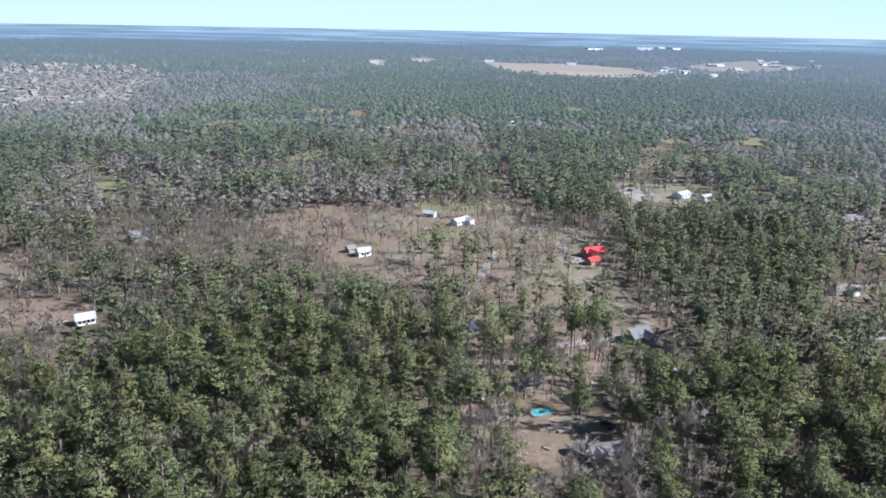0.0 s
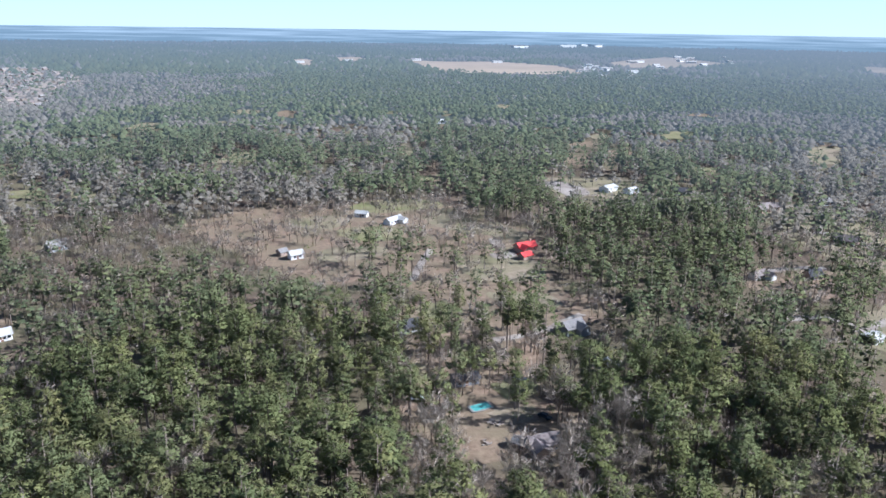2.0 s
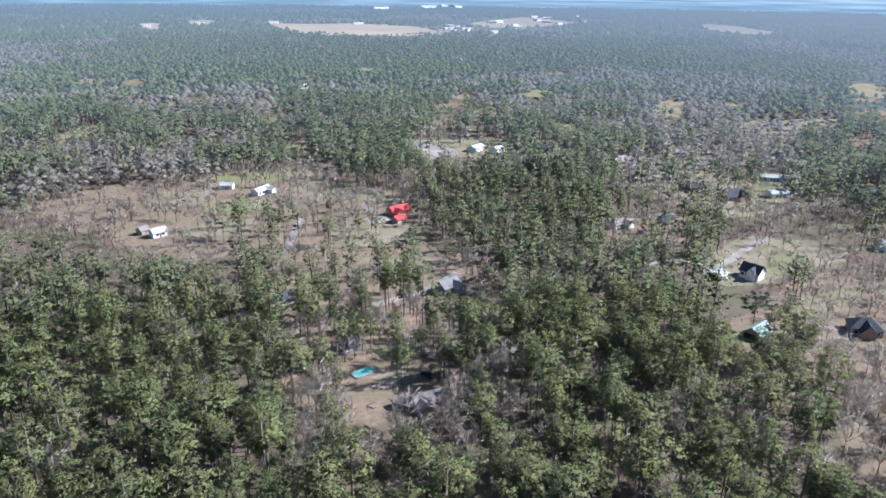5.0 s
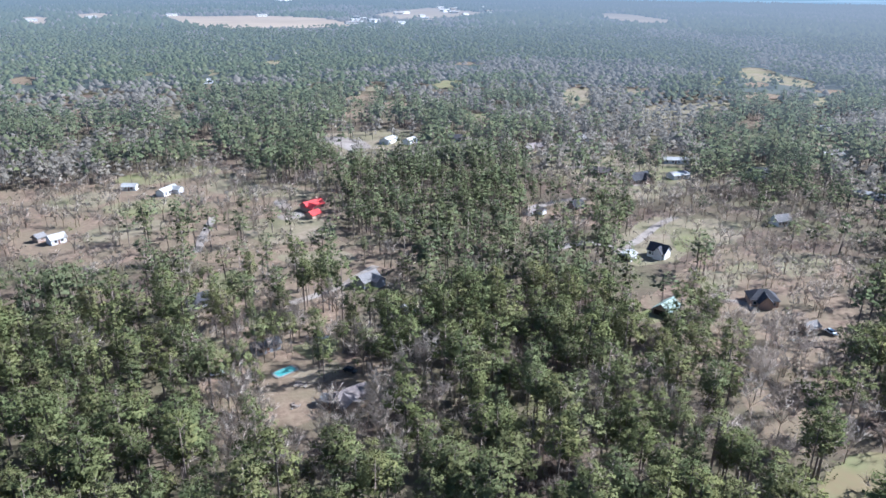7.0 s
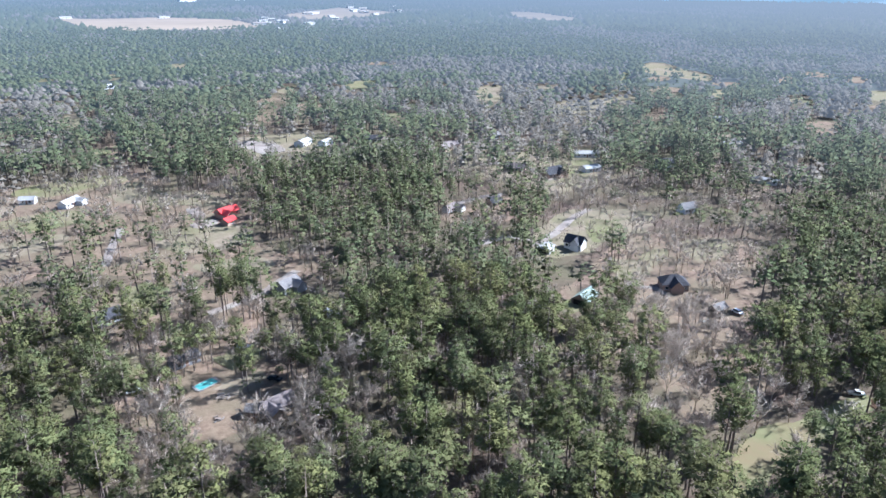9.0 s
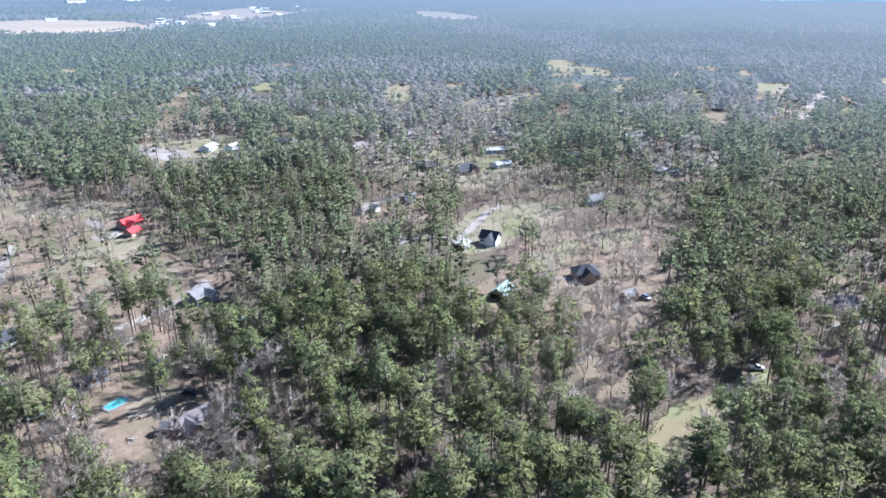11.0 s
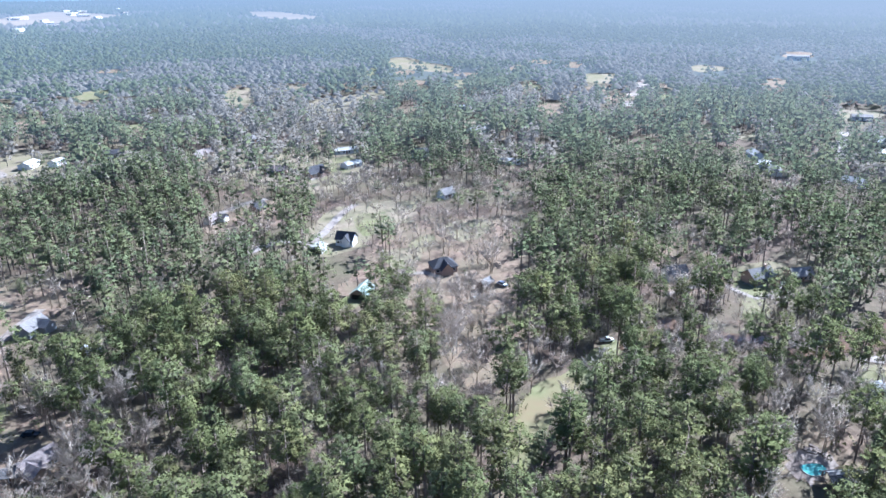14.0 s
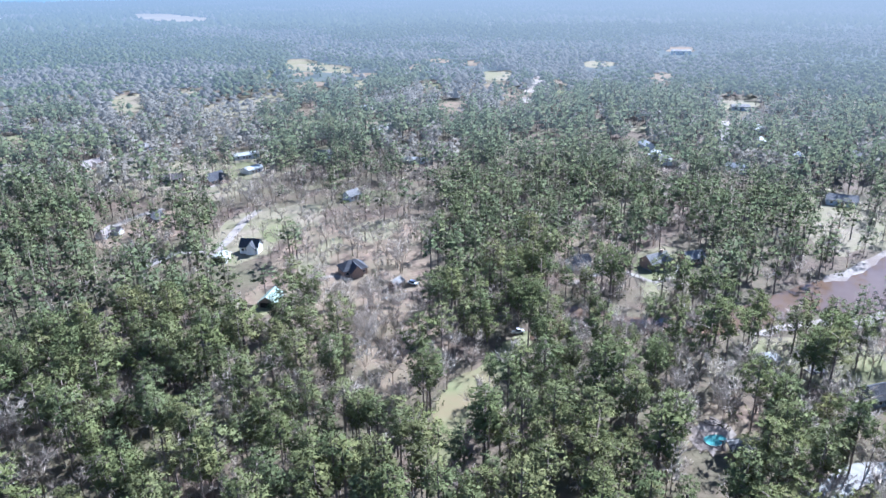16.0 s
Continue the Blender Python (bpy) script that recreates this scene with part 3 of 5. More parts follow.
def bare(rng, h, width, limbs, subs, twigs, thick=0.05, sides=4, slim=False):
    """Trunk and twig arrays of a leafless broad-leaved tree."""
    TV, TF, CV, CF, CN = [], [], [], [], []
    fork = h * rng.uniform(0.28, 0.42)
    tube(TV, TF, (0, 0, -0.3), (0.1, 0.1, fork), 0.17, 0.11, sides)
    mid = np.array((0, 0, h * 0.45))
    for k in range(limbs):
        a = 2 * math.pi * k / limbs + rng.normal(0, 0.3)
        up = rng.uniform(0.4, 1.0)
        e = np.array((width * 0.36 * math.cos(a) * (1.25 - 0.6 * up), width * 0.36 * math.sin(a) * (1.25 - 0.6 * up), fork + (h - fork) * 0.62 * up))
        tube(TV, TF, (0.1, 0.1, fork - 0.2), e, 0.075, 0.035, 3)
        for s in range(subs):
            d = e - np.array((0, 0, fork * 0.75))
            d = d / np.linalg.norm(d) + rng.normal(0, 0.55, 3)
            d[2] = abs(d[2]) + 0.05
            d = unit(d)
            st = np.array((0.1, 0.1, fork)) * 0.45 + e * 0.55 if s % 2 else e
            e2 = st + d * h * rng.uniform(0.12, 0.22)
            if not slim:
                tube(TV, TF, st, e2, 0.05, 0.02, 3)
            for _ in range(twigs):
                g = unit(d + rng.normal(0, 0.65, 3))
                p = st + (e2 - st) * rng.uniform(0.1, 1.0)
                tip = p + g * h * rng.uniform(0.07, 0.14)
                out = unit(tip - mid + rng.normal(0, 1.5, 3))
                u = unit(np.cross(g, out))
                i0 = len(CV)
                CV += [p + u * thick, p - u * thick, tip]
                CN += [out] * 3
                CF.append((i0, i0 + 1, i0 + 2))
    TV = np.array(TV)
    TN = TV - mid
    TN = TN / (np.linalg.norm(TN, axis=1)[:, None] + 1e-6)
    return (TV, np.array(TF), TN), (np.array(CV), np.array(CF), np.array(CN))


def puff(rng, h, width, blades, size, low=0.4):
    """A far crown: a few sprays over a rounded form."""
    V, Fc, Nn = [], [], []
    for k in range(blades):
        d = rng.normal(size=3)
        d[2] = abs(d[2]) * 0.9
        d = unit(d)
        c = np.array((d[0] * width * 0.38, d[1] * width * 0.38, h * (low + (1 - low) * d[2] * 0.92)))
        out = d + 0.3 * rng.normal(size=3)
        blade(V, Fc, Nn, c, out, unit(0.8 * d + 0.5 * unit(out)), size, rng, 1.1)
    return np.array(V), np.array(Fc), np.array(Nn)


def clumped(rng, h, width, lobes, sprays, base=0.5, size=1.0, n=5, rings=1, core=0.8, long=1.4, lift=0.0):
    """Crown of a tree some way off: several caps of foliage at different heights under loose sprays."""
    V, Fc, Nn = [], [], []
    for k in range(lobes):
        a = 2.4 * k + rng.normal(0, 0.5)
        f = (k + 0.6) / lobes
        r = width * 0.5 * (0.72 - 0.55 * f) * rng.uniform(0.6, 1.4) if lobes > 1 else 0.0
        rx = width * (0.5 if lobes == 1 else rng.uniform(0.25, 0.37))
        rz = rx * rng.uniform(0.7, 1.1) if lobes > 1 else h * (1 - base)
        c = np.array((r * math.cos(a), r * math.sin(a), h * (base + (1 - base) * f) - rz if lobes > 1 else h * base))
        dome(V, Fc, Nn, c, rx * core, rz * core, rng, n, rings)
        up = unit(c - np.array((0, 0, h * (base + 0.1))))
        for _ in range(sprays):
            d = rng.normal(size=3)
            d[2] = abs(d[2]) * 0.95 - 0.15
            d = unit(d)
            out = d + 0.35 * rng.normal(size=3) + np.array((0, 0, 0.2))
            blade(V, Fc, Nn, c + d * np.array((rx, rx, rz)) * rng.uniform(0.8, 1.15), out, unit(0.75 * d + 0.35 * up + 0.4 * unit(out)), size, rng, long)
    Nn = np.array(Nn) + np.array((0, 0, lift))       # tops that merge into one canopy
    return np.array(V), np.array(Fc), Nn / np.linalg.norm(Nn, axis=1)[:, None]


def stem(h, r=0.28):
    V, Fc = [], []
    tube(V, Fc, (0, 0, -0.3), (0, 0, h), r, r * 0.5, 3)
    V = np.array(V)
    Nn = V * np.array((1, 1, 0)) + 1e-3
    return V, np.array(Fc), Nn / np.linalg.norm(Nn, axis=1)[:, None]


def scatter(spacing, r0, r1, seed, a0=-37.0, a1=99.0):
    """Jittered points of a ring sector round the clearing's edge."""
    rng = np.random.default_rng(seed)
    n = int(2 * r1 / spacing) + 1
    g = (np.arange(n) - n / 2) * spacing
    x, y = np.meshgrid(g, g)
    x, y = x.ravel(), y.ravel()
    x = x + rng.uniform(-0.72, 0.72, x.shape) * spacing
    y = y + rng.uniform(-0.72, 0.72, y.shape) * spacing
    r, a = np.hypot(x, y), np.degrees(np.arctan2(x, y))
    r = r * (0.88 + 0.24 * value_noise(x, y, 38, 17))      # zones of detail meet along ragged lines
    k = (r >= r0) & (r < r1) & (a > a0 - 8 * 100 / np.maximum(r, 100)) & (a < a1 + 10 * 100 / np.maximum(r, 100))
    return x[k], y[k], rng


# stands of leafless trees in the woods: outline, share of bare trees
BARE_STANDS = [
    ([(-237, 1492), (33, 1372), (151, 1127), (133, 795), (80, 629), (5, 703), (-51, 636), (-121, 689)], 0.62),
    ([(-356, 518), (-301, 533), (-244, 470), (-223, 406), (-274, 392)], 0.6),
    ([(-283, 922), (-176, 974), (-72, 1030), (118, 990), (124, 732), (62, 688), (-15, 696), (-55, 793), (-142, 781), (-225, 769)], 0.80),
    ([(-447, 643), (-292, 680), (-236, 725), (-181, 559), (-231, 531), (-295, 547), (-364, 518)], 0.75),
    ([(131, 819), (335, 900), (268, 695), (195, 518), (130, 526), (115, 645)], 0.75),
    ([(-110, 385), (-56, 408), (-41, 342), (-64, 340)], 0.7),
    ([(7.0, 182.8), (20.9, 189.6), (36.1, 177.8), (62.0, 183.2), (77.9, 176.4), (69.6, 153.2), (14.9, 151.6)], 0.72),
    ([(-259, 369), (-209, 378), (-183, 333), (-192, 306), (-217, 305)], 0.6),
    ([(942, 352), (1138, -16), (509, -19), (440, 72), (419, 134)], 0.5),
    ([(280, 228), (310, 197), (263, 167), (244, 199)], 0.75),
    ([(215, 153), (228, 143), (171.6, 105.3), (159.8, 110.5)], 0.75),
    ([(203.3, 75.8), (218.1, 59.3), (192.9, 49.5), (183.1, 65.7)], 0.8),
    ([(178.9, 41.9), (196.8, 30.4), (181.7, 21.1), (159.9, 27.7), (157.8, 35.7)], 0.7),
    ([(132.0, 136.6), (144.3, 129.4), (126.8, 110.7), (118.3, 119.5)], 0.45),
    ([(247, 487), (311, 474), (309, 399), (249, 378), (244, 420)], 0.7),
    ([(57.3, 184.6), (79.3, 195.0), (76.8, 173.5), (58.5, 164.9)], 0.75),
    ([(76.1, 193.7), (91.9, 184.4), (79.9, 162.6), (65.3, 173.0)], 0.7),
]
# dense stands of dark pines
PINE_STANDS = [
    [(110, 415), (174, 423), (214, 375), (184, 297), (151, 256), (139.8, 206.1), (123.7, 164.3), (92.0, 161.9), (100.4, 222.2), (98, 277), (91, 324)],
    [(100, 399), (182, 432), (234, 396), (184, 314), (137, 258), (112, 281), (100, 326)],
    [(345, 219), (412, 132), (304, 87), (258, 108), (196.7, 87.4), (182.0, 111.7), (244, 158)],
    [(-95, 1359), (262, 1604), (967, 1615), (619, 1020), (148, 884), (56, 996)],
    [(-89, 298), (-41, 294), (0, 263), (3.7, 212.8), (-29.3, 182.3), (-66.7, 209.9)],
]
# thin stands beside the water: outline, share of pines, of bare trees
THIN = [
    ([(133, 546), (152, 544), (161, 501), (146, 467), (127, 485)], 0.08, 0.08),
    (LOOP, 0.02, 0.12),
    ([(141.5, 181.0), (166.7, 184.8), (182, 178), (153.2, 137.0), (117.2, 142.1)], 0.5, 0.32),
    ([(153.0, -1.0), (166.6, -5.1), (174.3, -10.6), (181.0, -24.7), (161.3, -24.6), (148.9, -4.4)], 0.1, 0.3),
    ([(8.9, 186.2), (21.1, 189.8), (35.3, 170.1), (52.7, 170.6), (69.1, 188.3), (81.9, 181.2), (73.0, 148.8), (10.6, 147.1)], 0.10, 0.85),
    ([(72.2, 201.6), (84.5, 194.8), (90.6, 179.4), (79.4, 157.0), (67.0, 149.2), (55.5, 167.8)], 0.42, 0.45),
    ([(132.8, 141.7), (149.2, 134.1), (137.8, 115.9), (125.2, 110.0), (117.9, 122.0)], 0.42, 0.42),
    ([(-14, 346), (-4, 371), (27, 378), (52, 350), (78, 334), (83, 296), (69, 260), (46.1, 238.6), (20.7, 235.3), (4, 271), (-10, 306)], 0.30, 0.16),
    ([(-327, 933), (-322, 934), (-173, 547), (-151, 487), (-156, 487), (-227, 683)], 0.0, 0.0),
    ([(114.9, 79.0), (135.6, 89.4), (153.8, 95.9), (178.6, 91.6), (198.9, 89.0), (172.0, 81.2), (156.8, 80.2), (138.4, 77.3), (122.8, 71.8)], 0.03, 0.15),
    ([(226.3, 47.3), (246.0, 26.9), (285, -11), (300, -36), (279, -35), (254, -2), (230.0, 22.4), (213.7, 42.1)], 0.26, 0.3),
    ([(249, 47), (279, 33), (307, 18), (334, 3), (346, 9), (312, 27), (277, 41)], 0.75, 0.2),
    ([(168.2, 30.3), (175.3, 18.7), (172.4, 9.8), (159.4, 10.4), (155.8, 24.3)], 0.25, 0.35),
]

# leafless thickets round the small pool
THICKETS = [[(201.9, 44.8), (219.5, 29.8), (207.7, 9.9), (195.4, -3.0), (172.9, 5.3), (185.6, 15.5), (181.6, 22.1), (183.2, 30.1), (166.9, 33.5)]]
# close blocks of pines between the yards, and pines that stand singly in the pool yard
BLOCKS = [([(53.2, 210.9), (64.0, 221.5), (76.0, 219.0), (74.2, 206.6), (70.3, 189.7), (60.7, 189.5), (55.4, 201.6), (51.9, 205.0)], 0.9),
          ([(122.3, 75.1), (145.2, 74.9), (167.6, 71.9), (169.1, 51.9), (162.2, 37.2), (154.0, 27.8), (133.1, 28.6), (110.7, 65.1)], 0.85),
          ([(175.1, 7.4), (182.3, 0.3), (174.8, -5.5), (160.2, -5.4), (156.9, 3.7)], 0.8),
          ([(206.3, 55.5), (230.1, 39.7), (249.6, 28.7), (249.5, 15.8), (267.6, 3.5), (286.9, -9.8), (238.4, -11.6), (223.7, 12.5), (202.8, 33.4)], 0.5),
          ([(157.2, 98.5), (178.5, 105.1), (197.8, 97.4), (180.7, 86.7), (160.5, 86.8)], 0.85),
          ([(231.5, 45.7), (273.6, 54.1), (307.9, 45.8), (330.4, 21.9), (322.9, 8.0), (285.5, 12.6), (259.2, 26.5)], 0.85),
          ([(171.7, 201.9), (192.8, 211.5), (214.8, 220.2), (224.5, 224.5), (217.4, 213.7), (193.0, 201.2), (170.8, 190.7)], 0.5),
          ([(148.9, 112.1), (158.9, 109.7), (158.3, 95.5), (147.6, 90.0), (136.6, 95.0)], 0.8),
          ([(181.4, 111.4), (198.2, 109.7), (182.1, 96.4), (166.5, 97.0)], 0.9),
          ([(142.4, 145.8), (158.7, 145.1), (155.3, 126.3), (139.3, 120.9), (131.5, 128.8)], 0.6),
          ([(222.4, 139.0), (254.1, 135.6), (205.2, 89.0), (188.2, 85.3), (191.3, 99.4), (194.0, 107.5)], 0.9)]
LONE_PINES = [(19.0, 195.6), (25.0, 206.7), (28.0, 210.7), (43.5, 199.4), (33.1, 266.5), (17.4, 244.3), (24.0, 249.2), (50.9, 247.0), (57.1, 248.5),
              (55.0, 239.1), (84.0, 279.9), (9.6, 255.9), (16.7, 258.6), (31.5, 212.1), (38.9, 230.8), (53.7, 257.4), (21.5, 225.0), (27.5, 231.0)]


def stand(x, y, rng):
    """For each point: 0 nothing, 1 pine, 2 bare tree."""
    r = np.hypot(x, y)
    n1, n2, n3 = value_noise(x, y, 60, 3), value_noise(x, y, 230, 5), value_noise(x, y, 22, 9)
    fine, wide = 0.55 * value_noise(x, y, 70, 3) + 0.45 * value_noise(x, y, 170, 13), 0.5 * value_noise(x, y, 130, 43) + 0.5 * value_noise(x, y, 380, 47)
    patch = np.clip((np.where(r < 900, fine, wide) - 0.56) * 22 + 0.5 * (value_noise(x, y, 20, 41) - 0.5), 0, 1)
    near = 0.13 + 0.42 * np.clip((n1 * 0.6 + n2 * 0.5 - 0.43) * 3.2, 0, 1)
    share = np.where(r > 350, 0.05 + 0.80 * patch, near)
    dens = np.where(r < 300, 0.72 + 0.38 * n3, np.where(r < 720, 0.66 + 0.5 * n3, 0.74 + 0.4 * n3))
    dens = np.where(r > 350, dens * (1 - 0.45 * patch * n3), dens)      # leafless stands are more open
    for poly, s in BARE_STANDS:
        k = inside(poly, x, y)
        share[k] = np.where(r[k] > 450, 0.15 * s + 0.95 * s * patch[k], s)
        for q in (0.94, 0.88):
            k = inside(np.array(poly) * q, x, y) & (r < 450)
            share[k] = np.maximum(share[k], 0.85 * s)
    for poly in PINE_STANDS:
        k = inside(poly, x, y)
        share[k] = np.minimum(share[k], 0.06)
        dens[k] = np.where(r[k] < 300, 0.8, 0.93)
    u, v = rng.uniform(size=len(x)), rng.uniform(size=len(x))
    kind = np.where(u < dens, np.where(v < share, 2, 1), 0)
    jx, jy = x + rng.normal(0, 2.5, len(x)), y + rng.normal(0, 2.5, len(x))
    for _, poly, _, p, b, _ in OPEN:
        k = inside(poly, jx, jy)
        kk = np.where(u < p, 1, np.where(u < p + b, 2, 0))
        kind[k] = kk[k]
    for _, poly, _, p, b, _ in OPEN + [("", POND, "", 0.0, 0.15, ""), ("", RIVER, "", 0.08, 0.12, ""), ("", LOOP, "", 0.0, 0.1, "")]:
        for q in (0.955, 0.91, 0.865):              # low edges on the near side
            k = inside(np.array(poly) * q, jx, jy) & (kind == 1)
            kk = np.where(v < p * 1.4, 1, np.where(v < p * 1.4 + np.where(r > 350, 0.06, 0.2) + b * 0.5, 2, 0))
            kind[k] = kk[k]
    for q in (0.97, 0.945, 0.92, 0.895, 0.87):
        k = inside(np.array(POND) * q, x, y) & (v < 0.88)
        kind[k] = 0
    for poly, p, b in THIN:
        k = inside(poly, x, y)
        kk = np.where(u < p, 1, np.where(u < p + b, 2, 0))
        kind[k] = kk[k]
    for poly in GLADES:
        P = np.array(poly)
        kind[inside(P, x, y)] = 0
        for q in (0.965, 0.93, 0.9):
            kind[inside(P * q, x, y) & (v < 0.75)] = 0
    for poly in FIELDS:
        for q in (1.0, 0.975, 0.95):
            kind[inside(np.array(poly) * q, x, y)] = 0
    k = inside(ESTATE, x, y)
    kind[k] = np.where(u[k] < 0.16, 2, np.where(u[k] < 0.26, 1, 0))
    for poly in WATERS:
        kind[inside(poly, jx, jy)] = 0
    for cx, cy, rad in KEEP_CLEAR:
        kind[np.hypot(x - cx, y - cy) < rad] = 0
    for poly in THICKETS:
        k = inside(poly, x, y)
        kind[k] = np.where(u[k] < 0.85, np.where(v[k] < 0.25, 1, 2), 0)
    for poly, full in BLOCKS:
        k = inside(poly, x, y) & ~inside(POND, x, y) & ~inside(RIVER, x, y)
        kind[k] = np.where(u[k] < full, np.where(v[k] < 0.12, 2, 1), 0)
    return kind


def spread(templates, x, y, yaw, sxy, sz, pick):
    """All trees of a set as one array of vertices and triangles, with slots, tints and normals. templates: (V, F, N, slots)."""
    Vs, Fs, Ss, Ts, Ns, base = [], [], [], [], [], 0
    rng = np.random.default_rng(len(x))
    tint = (value_noise(x, y, 70, 31) + 0.45 * rng.uniform(size=len(x))) % 1.0
    for k, (V, Fc, Nn, S) in enumerate(templates):
        m = pick == k
        n = int(m.sum())
        if not n:
            continue
        c, s = np.cos(yaw[m])[:, None], np.sin(yaw[m])[:, None]
        X = (V[None, :, 0] * c - V[None, :, 1] * s) * sxy[m][:, None] + x[m][:, None]
        Y = (V[None, :, 0] * s + V[None, :, 1] * c) * sxy[m][:, None] + y[m][:, None]
        Z = np.broadcast_to(V[None, :, 2], X.shape) * sz[m][:, None]
        Vs.append(np.stack([X, Y, Z], -1).reshape(-1, 3))
        Ns.append(np.stack([Nn[None, :, 0] * c - Nn[None, :, 1] * s, Nn[None, :, 0] * s + Nn[None, :, 1] * c, np.broadcast_to(Nn[None, :, 2], X.shape)], -1).reshape(-1, 3))
        Fs.append((Fc[None] + (np.arange(n) * len(V))[:, None, None]).reshape(-1, 3) + base)
        Ss.append(np.tile(S, n))
        Ts.append(np.repeat(tint[m], len(Fc)))
        base += n * len(V)
    return [np.concatenate(q) for q in (Vs, Fs, Ss, Ts, Ns)]


def join(trunk, crown):
    V = np.concatenate([trunk[0], crown[0]])
    Fc = np.concatenate([trunk[1], crown[1] + len(trunk[0])])
    return V, Fc, np.concatenate([trunk[2], crown[2]]), np.concatenate([np.zeros(len(trunk[1]), int), np.ones(len(crown[1]), int)])


def plain(p):
    return (*p, np.ones(len(p[1]), int))


# ------------------------------------------------------------------ houses and yards
KEEP_CLEAR = []


def yard(x, y, rad, gap=0.0):
    """Keeps a yard free of trees, and an opening on its south side."""
    KEEP_CLEAR.append((x, y, rad))
    r = math.hypot(x, y)
    k = rad * 0.8
    while k < gap:
        KEEP_CLEAR.append((x - x / r * k, y - y / r * k, rad * (1 - 0.45 * k / gap)))
        k += rad * 0.5


def gable_roof(bm, x0, x1, hw, z, rise, over=0.5, thick=0.22, y=0.0):
    """Two slabs that meet at a ridge along x."""
    k = rise / hw
    for sgn in (-1, 1):
        a = (x0 - over, y, z + rise), (x1 + over, y, z + rise), (x1 + over, y + sgn * (hw + over), z - k * over), (x0 - over, y + sgn * (hw + over), z - k * over)
        lo = [bm.verts.new(p) for p in a]
        hi = [bm.verts.new((p[0], p[1], p[2] + thick)) for p in a]
        faces = [lo[::-1], hi] + [[lo[i], lo[(i + 1) % 4], hi[(i + 1) % 4], hi[i]] for i in range(4)]
        for f in faces:
            bm.faces.new(f if sgn < 0 else f[::-1])
    return bm


def hip_roof(bm, x0, x1, hw, z, rise, over=0.5, thick=0.2, y=0.0):
    """Four slopes over a closed eave."""
    e = [(x0 - over, y - hw - over), (x1 + over, y - hw - over), (x1 + over, y + hw + over), (x0 - over, y + hw + over)]
    lo = [bm.verts.new((*p, z - 0.1)) for p in e]
    hi = [bm.verts.new((*p, z - 0.1 + thick)) for p in e]
    r0, r1 = bm.verts.new((x0 + hw * 0.9, y, z + rise)), bm.verts.new((x1 - hw * 0.9, y, z + rise))
    bm.faces.new(lo[::-1])
    for i in range(4):
        bm.faces.new((lo[i], lo[(i + 1) % 4], hi[(i + 1) % 4], hi[i]))
    bm.faces.new((hi[0], hi[1], r1, r0))
    bm.faces.new((hi[1], hi[2], r1))
    bm.faces.new((hi[2], hi[3], r0, r1))
    bm.faces.new((hi[3], hi[0], r0))
    return bm


def gable_walls(bm, x0, x1, hw, z, rise, y=0.0):
    v = [bm.verts.new(p) for p in ((x0, y - hw, -0.2), (x1, y - hw, -0.2), (x1, y + hw, -0.2), (x0, y + hw, -0.2),
                                   (x0, y - hw, z), (x1, y - hw, z), (x1, y + hw, z), (x0, y + hw, z), (x0, y, z + rise), (x1, y, z + rise))]
    for f in ((0, 1, 5, 4), (2, 3, 7, 6), (1, 2, 6, 9, 5), (3, 0, 4, 8, 7), (3, 2, 1, 0), (4, 5, 9, 8), (6, 7, 8, 9)):
        bm.faces.new([v[i] for i in f])
    return bm


def windows(parent, x0, x1, hw, z, count, side, y=0.0, size=(1.3, 1.2)):
    for k in range(count):
        cx = x0 + (x1 - x0) * (k + 0.7) / (count + 0.4)
        yy = y + side * hw
        w, h = size
        zc = z * 0.56
        fr = part("window", box(box(box(box(bmesh.new(), cx - w / 2 - .1, cx + w / 2 + .1, yy - .06, yy + .06, zc + h / 2, zc + h / 2 + .12),
                                        cx - w / 2 - .1, cx + w / 2 + .1, yy - .08, yy + .08, zc - h / 2 - .12, zc - h / 2),
                                    cx - w / 2 - .1, cx - w / 2, yy - .06, yy + .06, zc - h / 2, zc + h / 2),
                                cx + w / 2, cx + w / 2 + .1, yy - .06, yy + .06, zc - h / 2, zc + h / 2), M["white_paint"], parent, "white window frame")
        part("pane", boxed(cx - w / 2, cx + w / 2, yy - .03, yy + .03, zc - h / 2, zc + h / 2), M["glass"], fr, "dark window glass")


